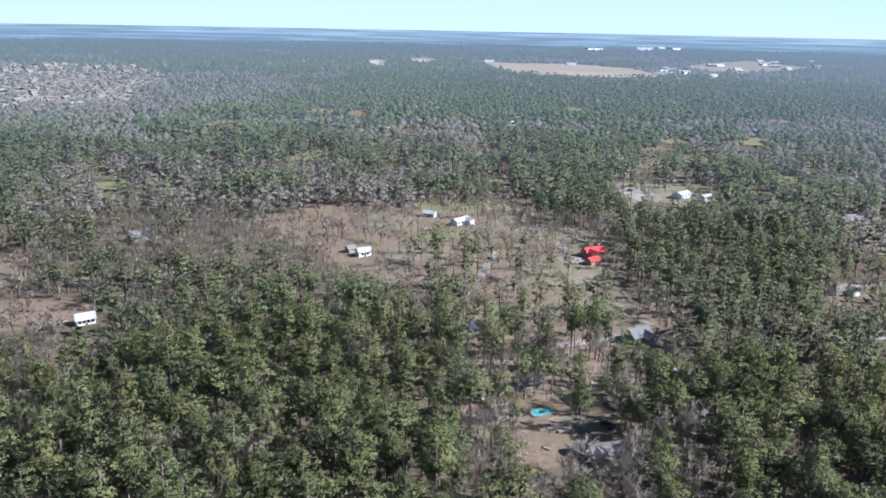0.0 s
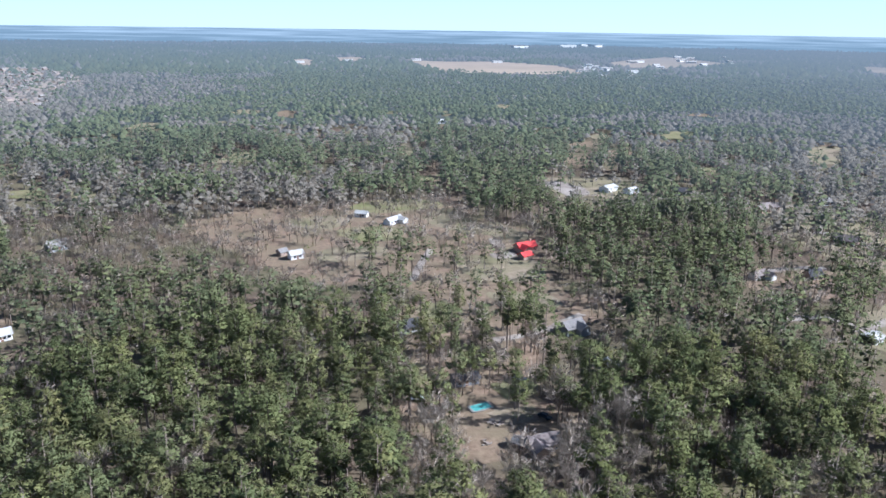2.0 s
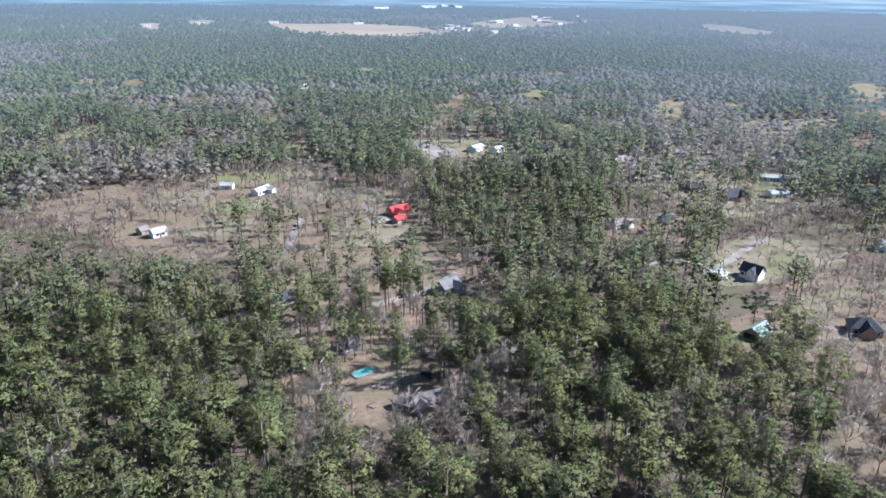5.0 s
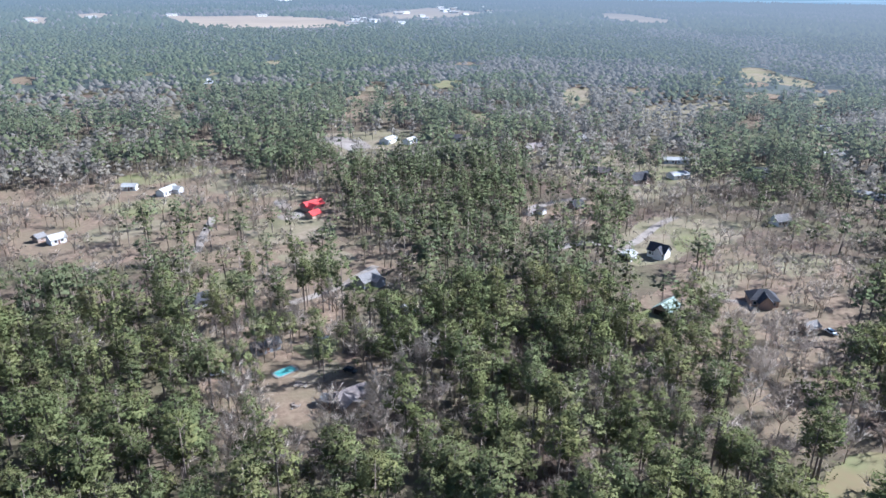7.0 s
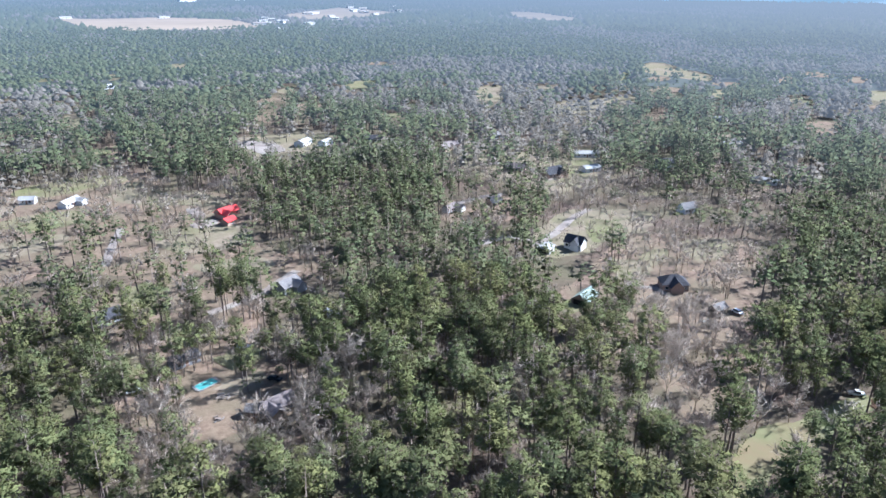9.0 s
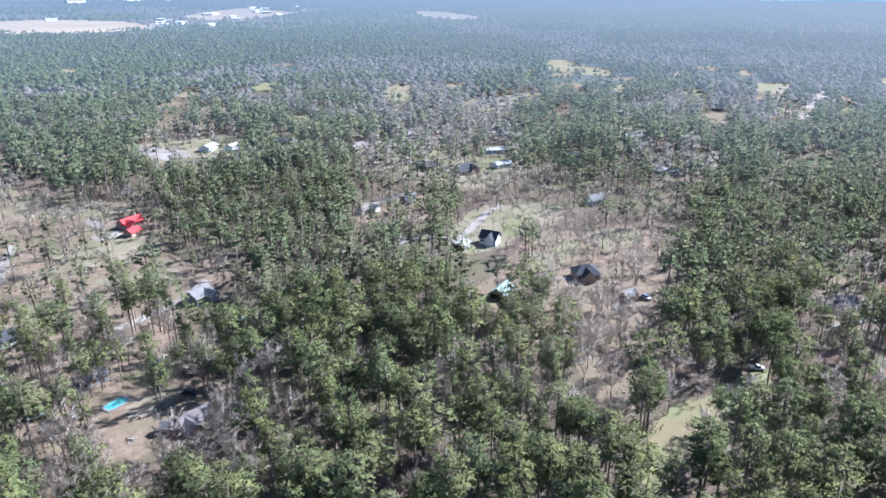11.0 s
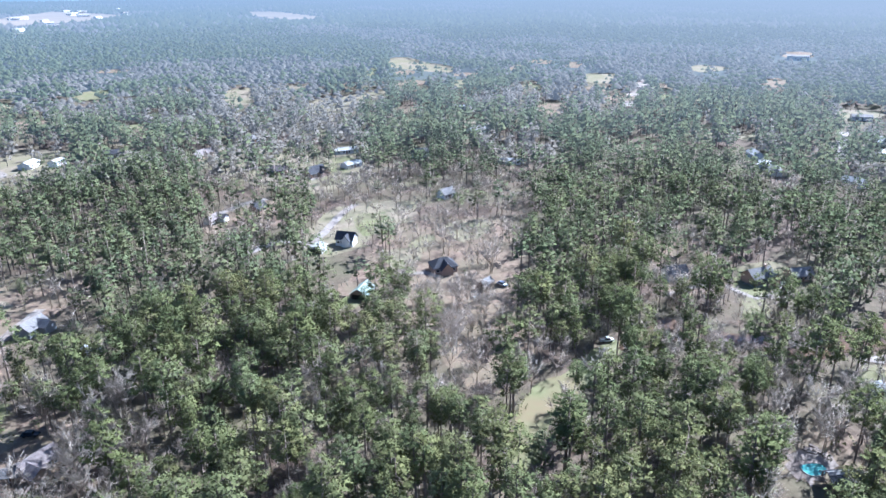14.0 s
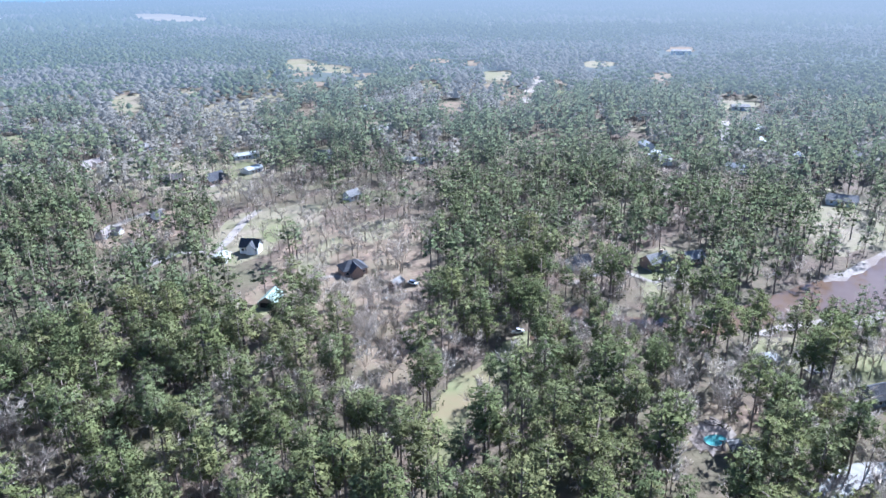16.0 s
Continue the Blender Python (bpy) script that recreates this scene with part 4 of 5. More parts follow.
def house(name, at, turn, length, width, wall, rise, roof, walls, label, style="gable", rad=12, gap=31, wing=None, chimney=False,
          openings=4, category="house", open_end=0):
    """A house with its ridge along its length. wing: (offset, length, width) of a part built across it."""
    x, y = at
    ob = tagged(new(name), label, category)
    ob.matrix_world = pose(x, y, 0, 0, 0, turn)
    a, hw = length / 2, width / 2
    build = gable_roof if style == "gable" else hip_roof
    part("wall", gable_walls(bmesh.new(), -a, a, hw, wall, rise) if style == "gable" else boxed(-a, a, -hw, hw, -0.2, wall), M[walls], ob)
    part("roof", build(bmesh.new(), -a, a, hw, wall, rise), M[roof], ob)
    windows(ob, -a, a, hw, wall, openings, -1)
    windows(ob, -a, a, hw, wall, openings, 1)
    part("door", boxed(-0.5, 0.5, -hw - 0.06, -hw + 0.04, 0.0, 2.1), M["door"], ob, "painted front door")
    if open_end:
        # a near-black panel on the gable stands in for the shade inside
        part("opening", boxed(open_end * a - 0.06, open_end * a + 0.06, -hw * 0.82, hw * 0.82, 0.0, wall * 0.96), M["painted_shade"], ob, "near-black panel painted as the shade of an open front")
    if wing:
        off, wl, ww = wing
        sgn = -1 if wl < 0 else 1
        wl = abs(wl)
        rot = Matrix.Rotation(radians(90), 4, "Z")
        for nm, bm in (("wing_wall", gable_walls(bmesh.new(), 0.2, hw + wl, ww / 2, wall * 0.98, rise * 0.82)),
                       ("wing_roof", gable_roof(bmesh.new(), 0.5, hw + wl, ww / 2, wall * 0.98, rise * 0.82))):
            bmesh.ops.transform(bm, matrix=Matrix.Translation((off, 0, 0)) @ Matrix.Rotation(radians(90 * sgn), 4, "Z"), verts=bm.verts)
            part(nm, bm, M[walls if "wall" in nm else roof], ob)
    if chimney:
        part("chimney", box(boxed(a * 0.45, a * 0.45 + 0.9, -0.5, 0.5, wall, wall + rise + 1.1), a * 0.45 - .08, a * 0.45 + .98, -.58, .58, wall + rise + 1.1, wall + rise + 1.25), M["brick"], ob, "brick chimney")
    yard(x, y, rad, gap * 0.95)
    return ob


# --- the central clearing
house("red_roof_house", (81.9, 368.5), 25, 11.5, 6.4, 2.8, 2.1, "metal_red", "brick", "brick house with a bright red metal roof", wing=(-3, -4, 6), chimney=True, rad=13, gap=46)
house("red_roof_shed", (78.9, 353.8), 32, 6.5, 5, 2.4, 1.5, "metal_red", "brick", "small outbuilding with a bright red metal roof", rad=8, gap=31, openings=1, category="shed")
house("white_farmhouse", (10.6, 428.3), 48, 12.5, 5.4, 2.7, 1.6, "metal_white", "white_paint", "long white farmhouse with a white metal roof", wing=(4, -4, 5), rad=12, gap=50)
house("white_barn", (-9.2, 445.0), -21, 8, 4.6, 2.6, 1.4, "metal_white", "white_paint", "white metal barn beside the farmhouse", rad=8, gap=41, openings=2, category="barn")
house("white_shed", (-42.6, 360.9), 30, 7.2, 5, 2.8, 1.7, "metal_white", "white_paint", "white boarded shed with a pale metal roof", rad=8, gap=43, openings=2, category="shed")
house("grey_shed", (-50.3, 366.5), 42, 4.5, 4, 2.4, 1.4, "shingle_grey", "wood", "small weathered shed with a grey roof", rad=7, gap=41, openings=1, category="shed")
house("grey_roof_house", (78.4, 258.9), 25, 9.2, 6.6, 3.0, 2.1, "shingle_grey", "grey_paint", "grey house with a grey shingle roof", wing=(2, -3, 5), rad=13, gap=44)
house("dark_cabin", (11.6, 263.5), 25, 9.5, 6.5, 2.8, 2.2, "shingle_dark", "grey_paint", "dark-roofed cabin under tall pines", rad=7, gap=17)
house("low_house", (29.6, 218.5), 14, 9, 5, 2.6, 1.5, "shingle_dark", "grey_paint", "low house with a dark roof under pines", rad=5, gap=5, openings=3)
house("old_house", (47.8, 177.9), 14, 9.5, 6, 2.5, 1.8, "shingle_brown", "wood", "old brown-grey house among bare trees", rad=7, gap=20, wing=(-3, -3, 5))
house("woodshed", (42.1, 177.6), -37, 6, 3.6, 2.3, 1.1, "shingle_grey", "wood", "woodshed with a faded grey roof", rad=5, gap=6, openings=1, category="shed")
# --- left woods
house("woodland_house", (-145.0, 265.3), 35, 7, 4.6, 2.6, 1.9, "metal_white", "white_paint", "white-roofed house in a woodland yard", rad=10, gap=31)
house("hidden_house", (-171.8, 382.2), 46, 10, 6.5, 3.0, 2.6, "shingle_grey", "grey_paint", "grey-roofed house half hidden by trees", rad=8, gap=24)
house("hidden_house", (-136.0, 543.3), 58, 12, 8, 3.2, 2.6, "shingle_dark", "white_paint", "dark-roofed house half hidden by trees", rad=8, gap=31)
# --- the paddock
house("barn", (176.2, 513.2), 40, 13, 8, 3.2, 1.6, "metal_white", "white_paint", "white metal barn in the paddock", rad=14, gap=64, openings=2, category="barn")
house("barn", (191.0, 505.3), 35, 10, 7, 3.0, 1.4, "metal_white", "white_paint", "white metal barn in the paddock", rad=13, gap=60, openings=2, category="barn")
house("farm_house", (228.1, 499.4), -23, 14, 8, 3.0, 2.2, "shingle_dark", "white_paint", "low dark-roofed farm house", rad=9, gap=41)
# --- the bare grove and its field
house("white_house", (211.7, 238.7), -65, 8.4, 6.2, 3.6, 2.8, "shingle_dark", "white_paint", "two-storey white house with a dark steep roof", rad=9, gap=24, wing=(1.2, -1.4, 3.8), openings=4)
house("garage", (197.0, 242.0), 30, 6.6, 6.0, 2.4, 1.1, "metal_white", "white_paint", "open white garage with a white metal roof", rad=7, gap=20, openings=1, category="garage", open_end=-1)
house("green_roof_barn", (176.0, 190.5), 24, 9.5, 6.4, 2.3, 2.4, "metal_green", "wood", "old open barn with a pale green metal roof", rad=8, gap=20, openings=2, category="barn", open_end=-1)
house("grove_house", (216.5, 182.8), -32, 10.5, 8, 2.8, 3.2, "shingle_dark", "brick", "brick house with a dark hipped roof in a bare grove", style="hip", rad=11, gap=17, wing=(0, -2.5, 5))
house("grey_shed", (213.7, 158.0), 3, 6, 4, 2.3, 1.4, "shingle_grey", "wood", "grey shed in the bare grove", rad=6, gap=10, openings=1, category="shed")
# --- houses along the road
house("road_house", (284.3, 347.4), 2, 13.3, 8.0, 3.0, 3.6, "shingle_dark", "brick", "brick house with a steep dark roof", rad=8, gap=31, wing=(4, -3, 7))
house("long_house", (340.5, 379.1), -31, 17.2, 6.4, 2.8, 1.4, "metal_white", "white_paint", "long white house with a pale roof", rad=9, gap=37)
house("pale_barn", (315.0, 346.4), -2, 12.5, 8.0, 2.8, 1.4, "metal_white", "white_paint", "white metal barn by a green lawn", rad=8, gap=34, openings=2, category="barn")
house("road_house", (272.4, 371.4), -50, 14.0, 7.2, 2.8, 2.5, "shingle_brown", "brick", "low brick house with a brown roof", rad=8, gap=31)
house("road_house", (216.2, 313.6), 9, 7.4, 5.2, 2.8, 2.5, "shingle_dark", "brick", "dark-roofed house among bare trees", rad=5, gap=12)
house("l_shaped_house", (189.4, 316.6), 25, 9.0, 4.4, 2.5, 1.7, "shingle_brown", "white_paint", "low white L-shaped house with a brown roof", rad=5, gap=10, wing=(3.5, -4, 4.5))
house("ridge_house", (301.4, 251.9), -4, 9.4, 6.4, 3.0, 2.5, "shingle_grey", "white_paint", "grey-roofed house at the edge of the woods", rad=6, gap=28)
house("road_house", (370.9, 332.8), -37, 10.1, 6.4, 2.8, 2.2, "shingle_grey", "white_paint", "grey-roofed white house in the woods", rad=7, gap=31)
house("road_house", (465.0, 352.2), -2, 14.0, 7.2, 2.8, 2.0, "metal_white", "white_paint", "white-roofed house in the woods", rad=8, gap=35)
house("road_house", (269.6, 451.7), 2, 12.5, 7.2, 2.8, 2.2, "shingle_brown", "brick", "brown-roofed house at the edge of the woods", rad=8, gap=35)
house("road_house", (320.7, 464.8), 6, 11.7, 7.2, 2.8, 2.2, "shingle_grey", "white_paint", "grey-roofed house at the edge of the woods", rad=8, gap=35)
house("long_shed", (390.4, 268.6), -65, 17.2, 4.8, 2.7, 1.0, "metal_white", "white_paint", "long low shed with a white metal roof", rad=5, gap=34, openings=3, category="shed")
house("road_house", (460.1, 351.1), -18, 15.6, 7.2, 2.8, 1.9, "metal_white", "white_paint", "white-roofed house in the woods", rad=8, gap=37)
house("road_house", (363.4, 329.4), -89, 10.1, 6.4, 2.8, 2.2, "shingle_dark", "white_paint", "dark-roofed house in the woods", rad=7, gap=34)
house("long_shed", (539.0, 429.1), -61, 17.2, 5.6, 2.8, 1.2, "metal_white", "white_paint", "long low shed with a white metal roof", rad=5, gap=37, openings=3, category="shed")
house("roadside_house", (263.1, 447.0), 31, 14.0, 7.2, 2.8, 2.4, "shingle_brown", "brick", "brick house with a brown roof", rad=8, gap=31)
# --- by the river
house("blue_grey_house", (271.7, 102.3), -35, 9, 6.5, 3.0, 2.6, "shingle_dark", "white_paint", "white house with a dark steep roof under pines", rad=7, gap=14)
house("river_house", (290.1, 74.3), -29, 11, 7.5, 3.2, 2.8, "shingle_grey", "brick", "large brick house with a grey roof and a terrace", rad=10, gap=26, wing=(2.5, -3, 5.5), chimney=True)
house("river_house", (303.7, 62.1), -39, 9, 6.5, 2.8, 2.2, "shingle_grey", "brick", "low garage wing of a brick house", rad=9, gap=23, category="house")
house("flat_roof_house", (225.5, 18.8), -41, 6.5, 4.5, 2.6, 0.6, "metal_white", "grey_paint", "small house with a low white roof", rad=8, gap=18, openings=2)
house("east_house", (221.0, -12.8), -40, 9.5, 7, 2.8, 2.6, "shingle_dark", "grey_paint", "dark-roofed house by the river", rad=9, gap=20)
house("river_flat_house", (431.8, 13.5), -82, 15, 9, 3.0, 2.4, "shingle_grey", "white_paint", "grey-roofed house on the sandy flat", rad=9, gap=37)
for px_at, turn, lab in (((486.2, 132.3), 10, "pale"), ((513.1, 146.5), 40, "white"), ((475.5, 76.3), 70, "white"), ((613.0, 85.7), 20, "white"),
                         ((473.5, 121.7), 20, "grey"), ((525.1, 46.1), 15, "white"), ((550.5, 12.4), 30, "grey"), ((564.2, 77.6), 5, "pale")):
    house("estate_house", px_at, turn, 13, 8, 3.0, 2.2, "shingle_grey" if lab == "grey" else "metal_white", "white_paint", "%s-roofed house in the wooded estate" % lab, rad=7, gap=20, openings=2)
house("warehouse", (1197.2, 301.8), -73, 30, 22, 6, 1.5, "shingle_grey", "white_paint", "large white warehouse in the far woods", rad=40, gap=90, openings=4, category="warehouse")
house("warehouse", (713.3, 119.9), -68, 16, 10, 3.6, 1.4, "shingle_grey", "white_paint", "white metal hall on a bare lot", rad=22, gap=60, openings=3, category="warehouse")
for at in ((-87.4, 2497.6), (-237.4, 2358.2), (149.6, 2593.9), (424.1, 2498.0), (83.6, 904.4), (-533.6, 1027.7), (1309.9, 3065.5), (615.6, 2036.8)):
    house("far_building", at, 12, 34 if at[1] > 1400 else 11, 14 if at[1] > 1400 else 8, 5 if at[1] > 1400 else 3, 2, "metal_white", "white_paint", "white-roofed building in the distance", rad=20, gap=60, openings=3, category="building")

rng = np.random.default_rng(44)
for zone, count, ln in (([(460, 1791), (712, 2362), (1072, 2781), (1582, 3160), (1263, 2477), (892, 2132), (575, 1677), (454, 1616)], 26, (18, 44)), ([(816, 4637), (1850, 7128), (3105, 7669), (3163, 6461), (2246, 4802), (1432, 4559), (758, 3655)], 16, (60, 150))):
    lo, hi = np.min(zone, axis=0), np.max(zone, axis=0)
    made = 0
    while made < count:
        p = rng.uniform(lo, hi)
        if inside(zone, p[:1], p[1:])[0]:
            big = ln[0] > 50
            house("far_building", (float(p[0]), float(p[1])), float(rng.uniform(-15, 30)), float(rng.uniform(*ln)), 30 if big else 12, 15 if big else 6, 2, "metal_white" if made % 3 else "concrete", "white_paint",
                  "long white building near the horizon" if big else "white-roofed building beside the hay fields", rad=70 if big else 24, gap=200 if big else 70, openings=3, category="building")
            made += 1


# --- swimming pools
def swimming_pool(at, turn, length, width, label, deck=True, curved=0.35, seed=3):
    x, y = at
    ob = tagged(new("swimming_pool"), label, "pool")
    ob.matrix_world = pose(x, y, 0.05, 0, 0, turn)
    n = 28
    outline = []
    for k in range(n):
        t = 2 * math.pi * k / n
        c, s = math.cos(t), math.sin(t)
        e = 2 / (2.0 + 4.0 * (1 - curved))
        outline.append((length / 2 * abs(c) ** e * (1 if c > 0 else -1), width / 2 * abs(s) ** e * (1 if s > 0 else -1) * (1 - 0.18 * curved * c)))

    def ring(bm, k0, k1, z0, z1):
        V = [[bm.verts.new((p[0] * k, p[1] * k, z)) for p in outline] for k, z in ((k0, z0), (k0, z1), (k1, z1), (k1, z0))]
        for q in range(3):
            for i in range(n):
                j = (i + 1) % n
                bm.faces.new((V[q][i], V[q][j], V[q + 1][j], V[q + 1][i]))
        return bm
    wb = bmesh.new()
    wb.faces.new([wb.verts.new((p[0] * 0.985, p[1] * 0.985, 0.34)) for p in outline])
    part("water", wb, M["poolwater"], ob, "turquoise water")
    part("coping", ring(bmesh.new(), 0.97, 1.06, 0.2, 0.42), M["concrete"], ob, "pale stone coping")
    if deck:
        part("deck", ring(bmesh.new(), 1.06, 1.2, 0.2, 0.36), M["concrete"], ob, "pale concrete deck")
    yard(x, y, length * 1.2, 36)
    return ob


swimming_pool((32.8, 201.5), 22, 6.9, 3.8, "rectangular turquoise swimming pool with a pale deck", curved=0.1)
swimming_pool((174.9, 23.6), -33, 6.6, 4.6, "small rounded turquoise pool with stone coping", deck=False, curved=0.9)


def pavilion(at, turn):
    """An open timber roof frame on posts beside the small pool."""
    x, y = at
    ob = tagged(new("pavilion"), "timber pavilion with a pale cross-gabled roof", "pavilion")
    ob.matrix_world = pose(x, y, 0.1, 0, 0, turn)
    part("roof", gable_roof(bmesh.new(), -4.2, 4.2, 2.6, 2.7, 1.5, 0.4, 0.18), M["shingle_dark"], ob)
    bm = gable_roof(bmesh.new(), 0.3, 4.6, 2.0, 2.7, 1.3, 0.3, 0.16)
    bmesh.ops.transform(bm, matrix=Matrix.Rotation(radians(-90), 4, "Z"), verts=bm.verts)
    part("cross_roof", bm, M["shingle_dark"], ob)
    part("ridge_cap", gable_roof(bmesh.new(), -4.5, 4.5, 0.75, 3.98, 0.433, 0.05, 0.06), M["concrete"], ob, "pale ridge boards")
    bm = gable_roof(bmesh.new(), 0.5, 4.85, 0.7, 3.73, 0.455, 0.05, 0.06)
    bmesh.ops.transform(bm, matrix=Matrix.Rotation(radians(-90), 4, "Z"), verts=bm.verts)
    part("cross_ridge_cap", bm, M["concrete"], ob, "pale ridge boards")
    for px in (-3.9, 0, 3.9):
        for py in (-2.4, 2.4):
            part("post", boxed(px - .12, px + .12, py - .12, py + .12, -0.2, 2.95), M["wood"], ob)
    yard(x, y, 6, 14)


pavilion((172.8, 16.8), -45)


# --- vehicles and yard things
def vehicle(name, at, turn, paint, label, kind="car", category="car"):
    x, y = at
    ob = tagged(new(name), label, category)
    ob.matrix_world = pose(x, y, 0.3, 0, 0, turn)
    if kind == "trailer":
        bm = boxed(-3.6, 3.6, -1.2, 1.2, 0.5, 2.8)
        bmesh.ops.bevel(bm, geom=list(bm.edges), offset=0.18, segments=2, affect="EDGES")
        part("body", bm, M[paint], ob)
        part("window", boxed(-2.2, -0.8, -1.23, -1.15, 1.5, 2.2), M["glass"], ob, "dark window")
        part("window", boxed(0.6, 2.4, -1.23, -1.15, 1.5, 2.2), M["glass"], ob, "dark window")
        wheels = ((0.6, -1.1), (0.6, 1.1))
    else:
        bm = boxed(-2.4, 2.4, -0.92, 0.92, 0.35, 0.95)
        bmesh.ops.bevel(bm, geom=list(bm.edges), offset=0.12, segments=2, affect="EDGES")
        part("body", bm, M[paint], ob)
        x0, x1 = (-0.4, 1.2) if kind == "pickup" else (-1.7, 1.0)
        bm = boxed(x0, x1, -0.82, 0.82, 0.9, 1.55)
        for v in bm.verts:
            if v.co.z > 1.2:
                v.co.x = v.co.x * 0.8 + (x0 + x1) * 0.1
                v.co.y *= 0.86
        part("windows", bm, M["glass"], ob, "dark car windows")
        part("cabin_roof", boxed(x0 * 0.8 + .1, x1 * 0.8 + .05, -0.7, 0.7, 1.54, 1.60), M[paint], ob)
        if kind == "pickup":
            part("bed_rim", boxed(-2.35, -0.5, -0.9, 0.9, 0.95, 1.05), M["black"], ob, "dark truck bed")
        wheels = ((-1.45, -0.85), (-1.45, 0.85), (1.45, -0.85), (1.45, 0.85))
    for wx, wy in wheels:
        bm = bmesh.new()
        bmesh.ops.create_cone(bm, cap_ends=True, segments=14, radius1=0.34, radius2=0.34, depth=0.24)
        bmesh.ops.transform(bm, matrix=Matrix.Translation((wx, wy, 0.34)) @ Matrix.Rotation(radians(90), 4, "X"), verts=bm.verts)
        part("wheel", bm, M["black"], ob, "black tyre")
    yard(x, y, 4.5, 10)


vehicle("pickup_truck", (202.8, 97.2), -43, "car_white", "white pickup truck parked by the pond", "pickup", "truck")
vehicle("parked_car", (219.0, 153.1), -94, "car_white", "white car parked in the bare grove")
vehicle("parked_car", (52.1, 193.4), -48, "car_dark", "dark car parked beside the old house")
vehicle("camper_trailer", (84.1, 225.6), -69, "car_white", "white camper trailer in a woodland gap", "trailer", "trailer")
vehicle("parked_car", (49.3, 218.9), -36, "car_white", "white car in the shade of pines")
vehicle("parked_car", (12.9, 207.6), -5, "car_white", "white car at the edge of the woods")


def yard_pile(name, at, label, mat, count, size, seed, category):
    """A low heap of boards and boxes."""
    rng = random.Random(seed)
    ob = tagged(new(name), label, category)
    ob.matrix_world = pose(*at, 0.1, 0, 0, rng.uniform(0, 180))
    for k in range(count):
        sx, sy, sz = size * rng.uniform(0.5, 1.3), size * rng.uniform(0.15, 0.5), size * rng.uniform(0.12, 0.35)
        bm = boxed(-sx / 2, sx / 2, -sy / 2, sy / 2, 0, sz)
        bmesh.ops.transform(bm, matrix=pose(rng.uniform(-size, size), rng.uniform(-size, size), 0, 0, 0, rng.uniform(0, 180)), verts=bm.verts)
        part("board", bm, mat, ob)


yard_pile("scrap_pile", (35.5, 191.2), "scattered pale boards and yard scrap", M["drive"], 9, 1.7, 3, "scrap")
yard_pile("scrap_pile", (31.2, 181.0), "scattered pale boards and yard scrap", M["drive"], 8, 1.5, 4, "scrap")
yard_pile("scrap_pile", (166.7, 196.7), "heap of timber and yard scrap by the barn", M["wood"], 12, 2.8, 5, "scrap")
yard_pile("scrap_pile", (182.8, 26.3), "pale rocks and boards round the small pool", M["sand"], 10, 2.0, 6, "scrap")
yard_pile("scrap_pile", (203.5, 153.6), "scattered pale boards in the bare grove", M["concrete"], 8, 2.0, 7, "scrap")
yard_pile("scrap_pile", (229.8, 5.4), "pale boards on the river lawn", M["concrete"], 8, 2.6, 8, "scrap")


def fallen_log(at, turn, length):
    """A dead trunk with broken branches lying in the shallow water."""
    ob = tagged(new("fallen_log"), "dark fallen log with broken branches lying in the pond", "log")
    ob.matrix_world = pose(*at, 0.3, 0, 0, turn)
    for nm, a, b, r0, r1 in (("trunk", (-length / 2, 0, 0.05), (length / 2, 0.3, 0.3), 0.28, 0.14), ("branch", (0, 0.1, 0.2), (1.0, 1.6, 0.9), 0.1, 0.04),
                             ("branch", (0.8, 0.1, 0.2), (1.9, -1.3, 1.0), 0.1, 0.04), ("branch", (-1.0, 0, 0.15), (-0.4, 1.2, 0.8), 0.09, 0.03)):
        V, Fc = [], []
        tube(V, Fc, a, b, r0, r1, 7)
        p = new(nm, array_mesh(nm, V, Fc, [M["bark"]]))
        p.parent = ob


fallen_log((162.2, 87.6), 30, 5.5)
fallen_log((167.5, 92.4), 70, 4.0)


# --- the distant estate
def estate_home(roof):
    ob = tagged(new("estate_home"), "pale-roofed house in a distant housing estate", "house", "houses of the distant estate")
    part("wall", gable_walls(bmesh.new(), -6, 6, 4, 2.8, 2.2), M["drive"], ob)
    part("roof", gable_roof(bmesh.new(), -6, 6, 4, 2.8, 2.2), M[roof], ob)
    return ob


protos = [estate_home("concrete"), estate_home("shingle_brown"), estate_home("shingle_grey")]
rng = np.random.default_rng(12)
lo, hi = np.min(ESTATE, axis=0), np.max(ESTATE, axis=0)
gx, gy = np.meshgrid(np.arange(lo[0], hi[0], 26), np.arange(lo[1], hi[1], 44))
gx, gy = gx.ravel() + rng.uniform(-5, 5, gx.size), gy.ravel() + rng.uniform(-6, 6, gx.size)
ok = inside(ESTATE, gx, gy) & (rng.uniform(size=gx.size) < 0.8)
lots = list(zip(gx[ok], gy[ok]))
rng.shuffle(lots)
for k, (x, y) in enumerate(lots[:300]):
    m = pose(x, y, 0.3, 0, 0, float(rng.choice([20, 110, 60])) + rng.normal(0, 8))
    if k < 3:
        protos[k].matrix_world = m
    else:
        copy_thing(protos[int(rng.integers(0, 3))], m)

# ------------------------------------------------------------------ the woods
rng = np.random.default_rng(21)
PINES = [pine(rng, rng.uniform(14.5, 19.5), rng.uniform(6.6, 9.2), 31, 29, 1.18, 0.22, base=rng.uniform(0.44, 0.55), grain=0.2, long=2.9, core=0.4) for _ in range(10)]
BARES = [bare(rng, rng.uniform(10, 15.5), rng.uniform(5.6, 8.2), 6, 5, 12, 0.065, 3, True) for _ in range(8)]
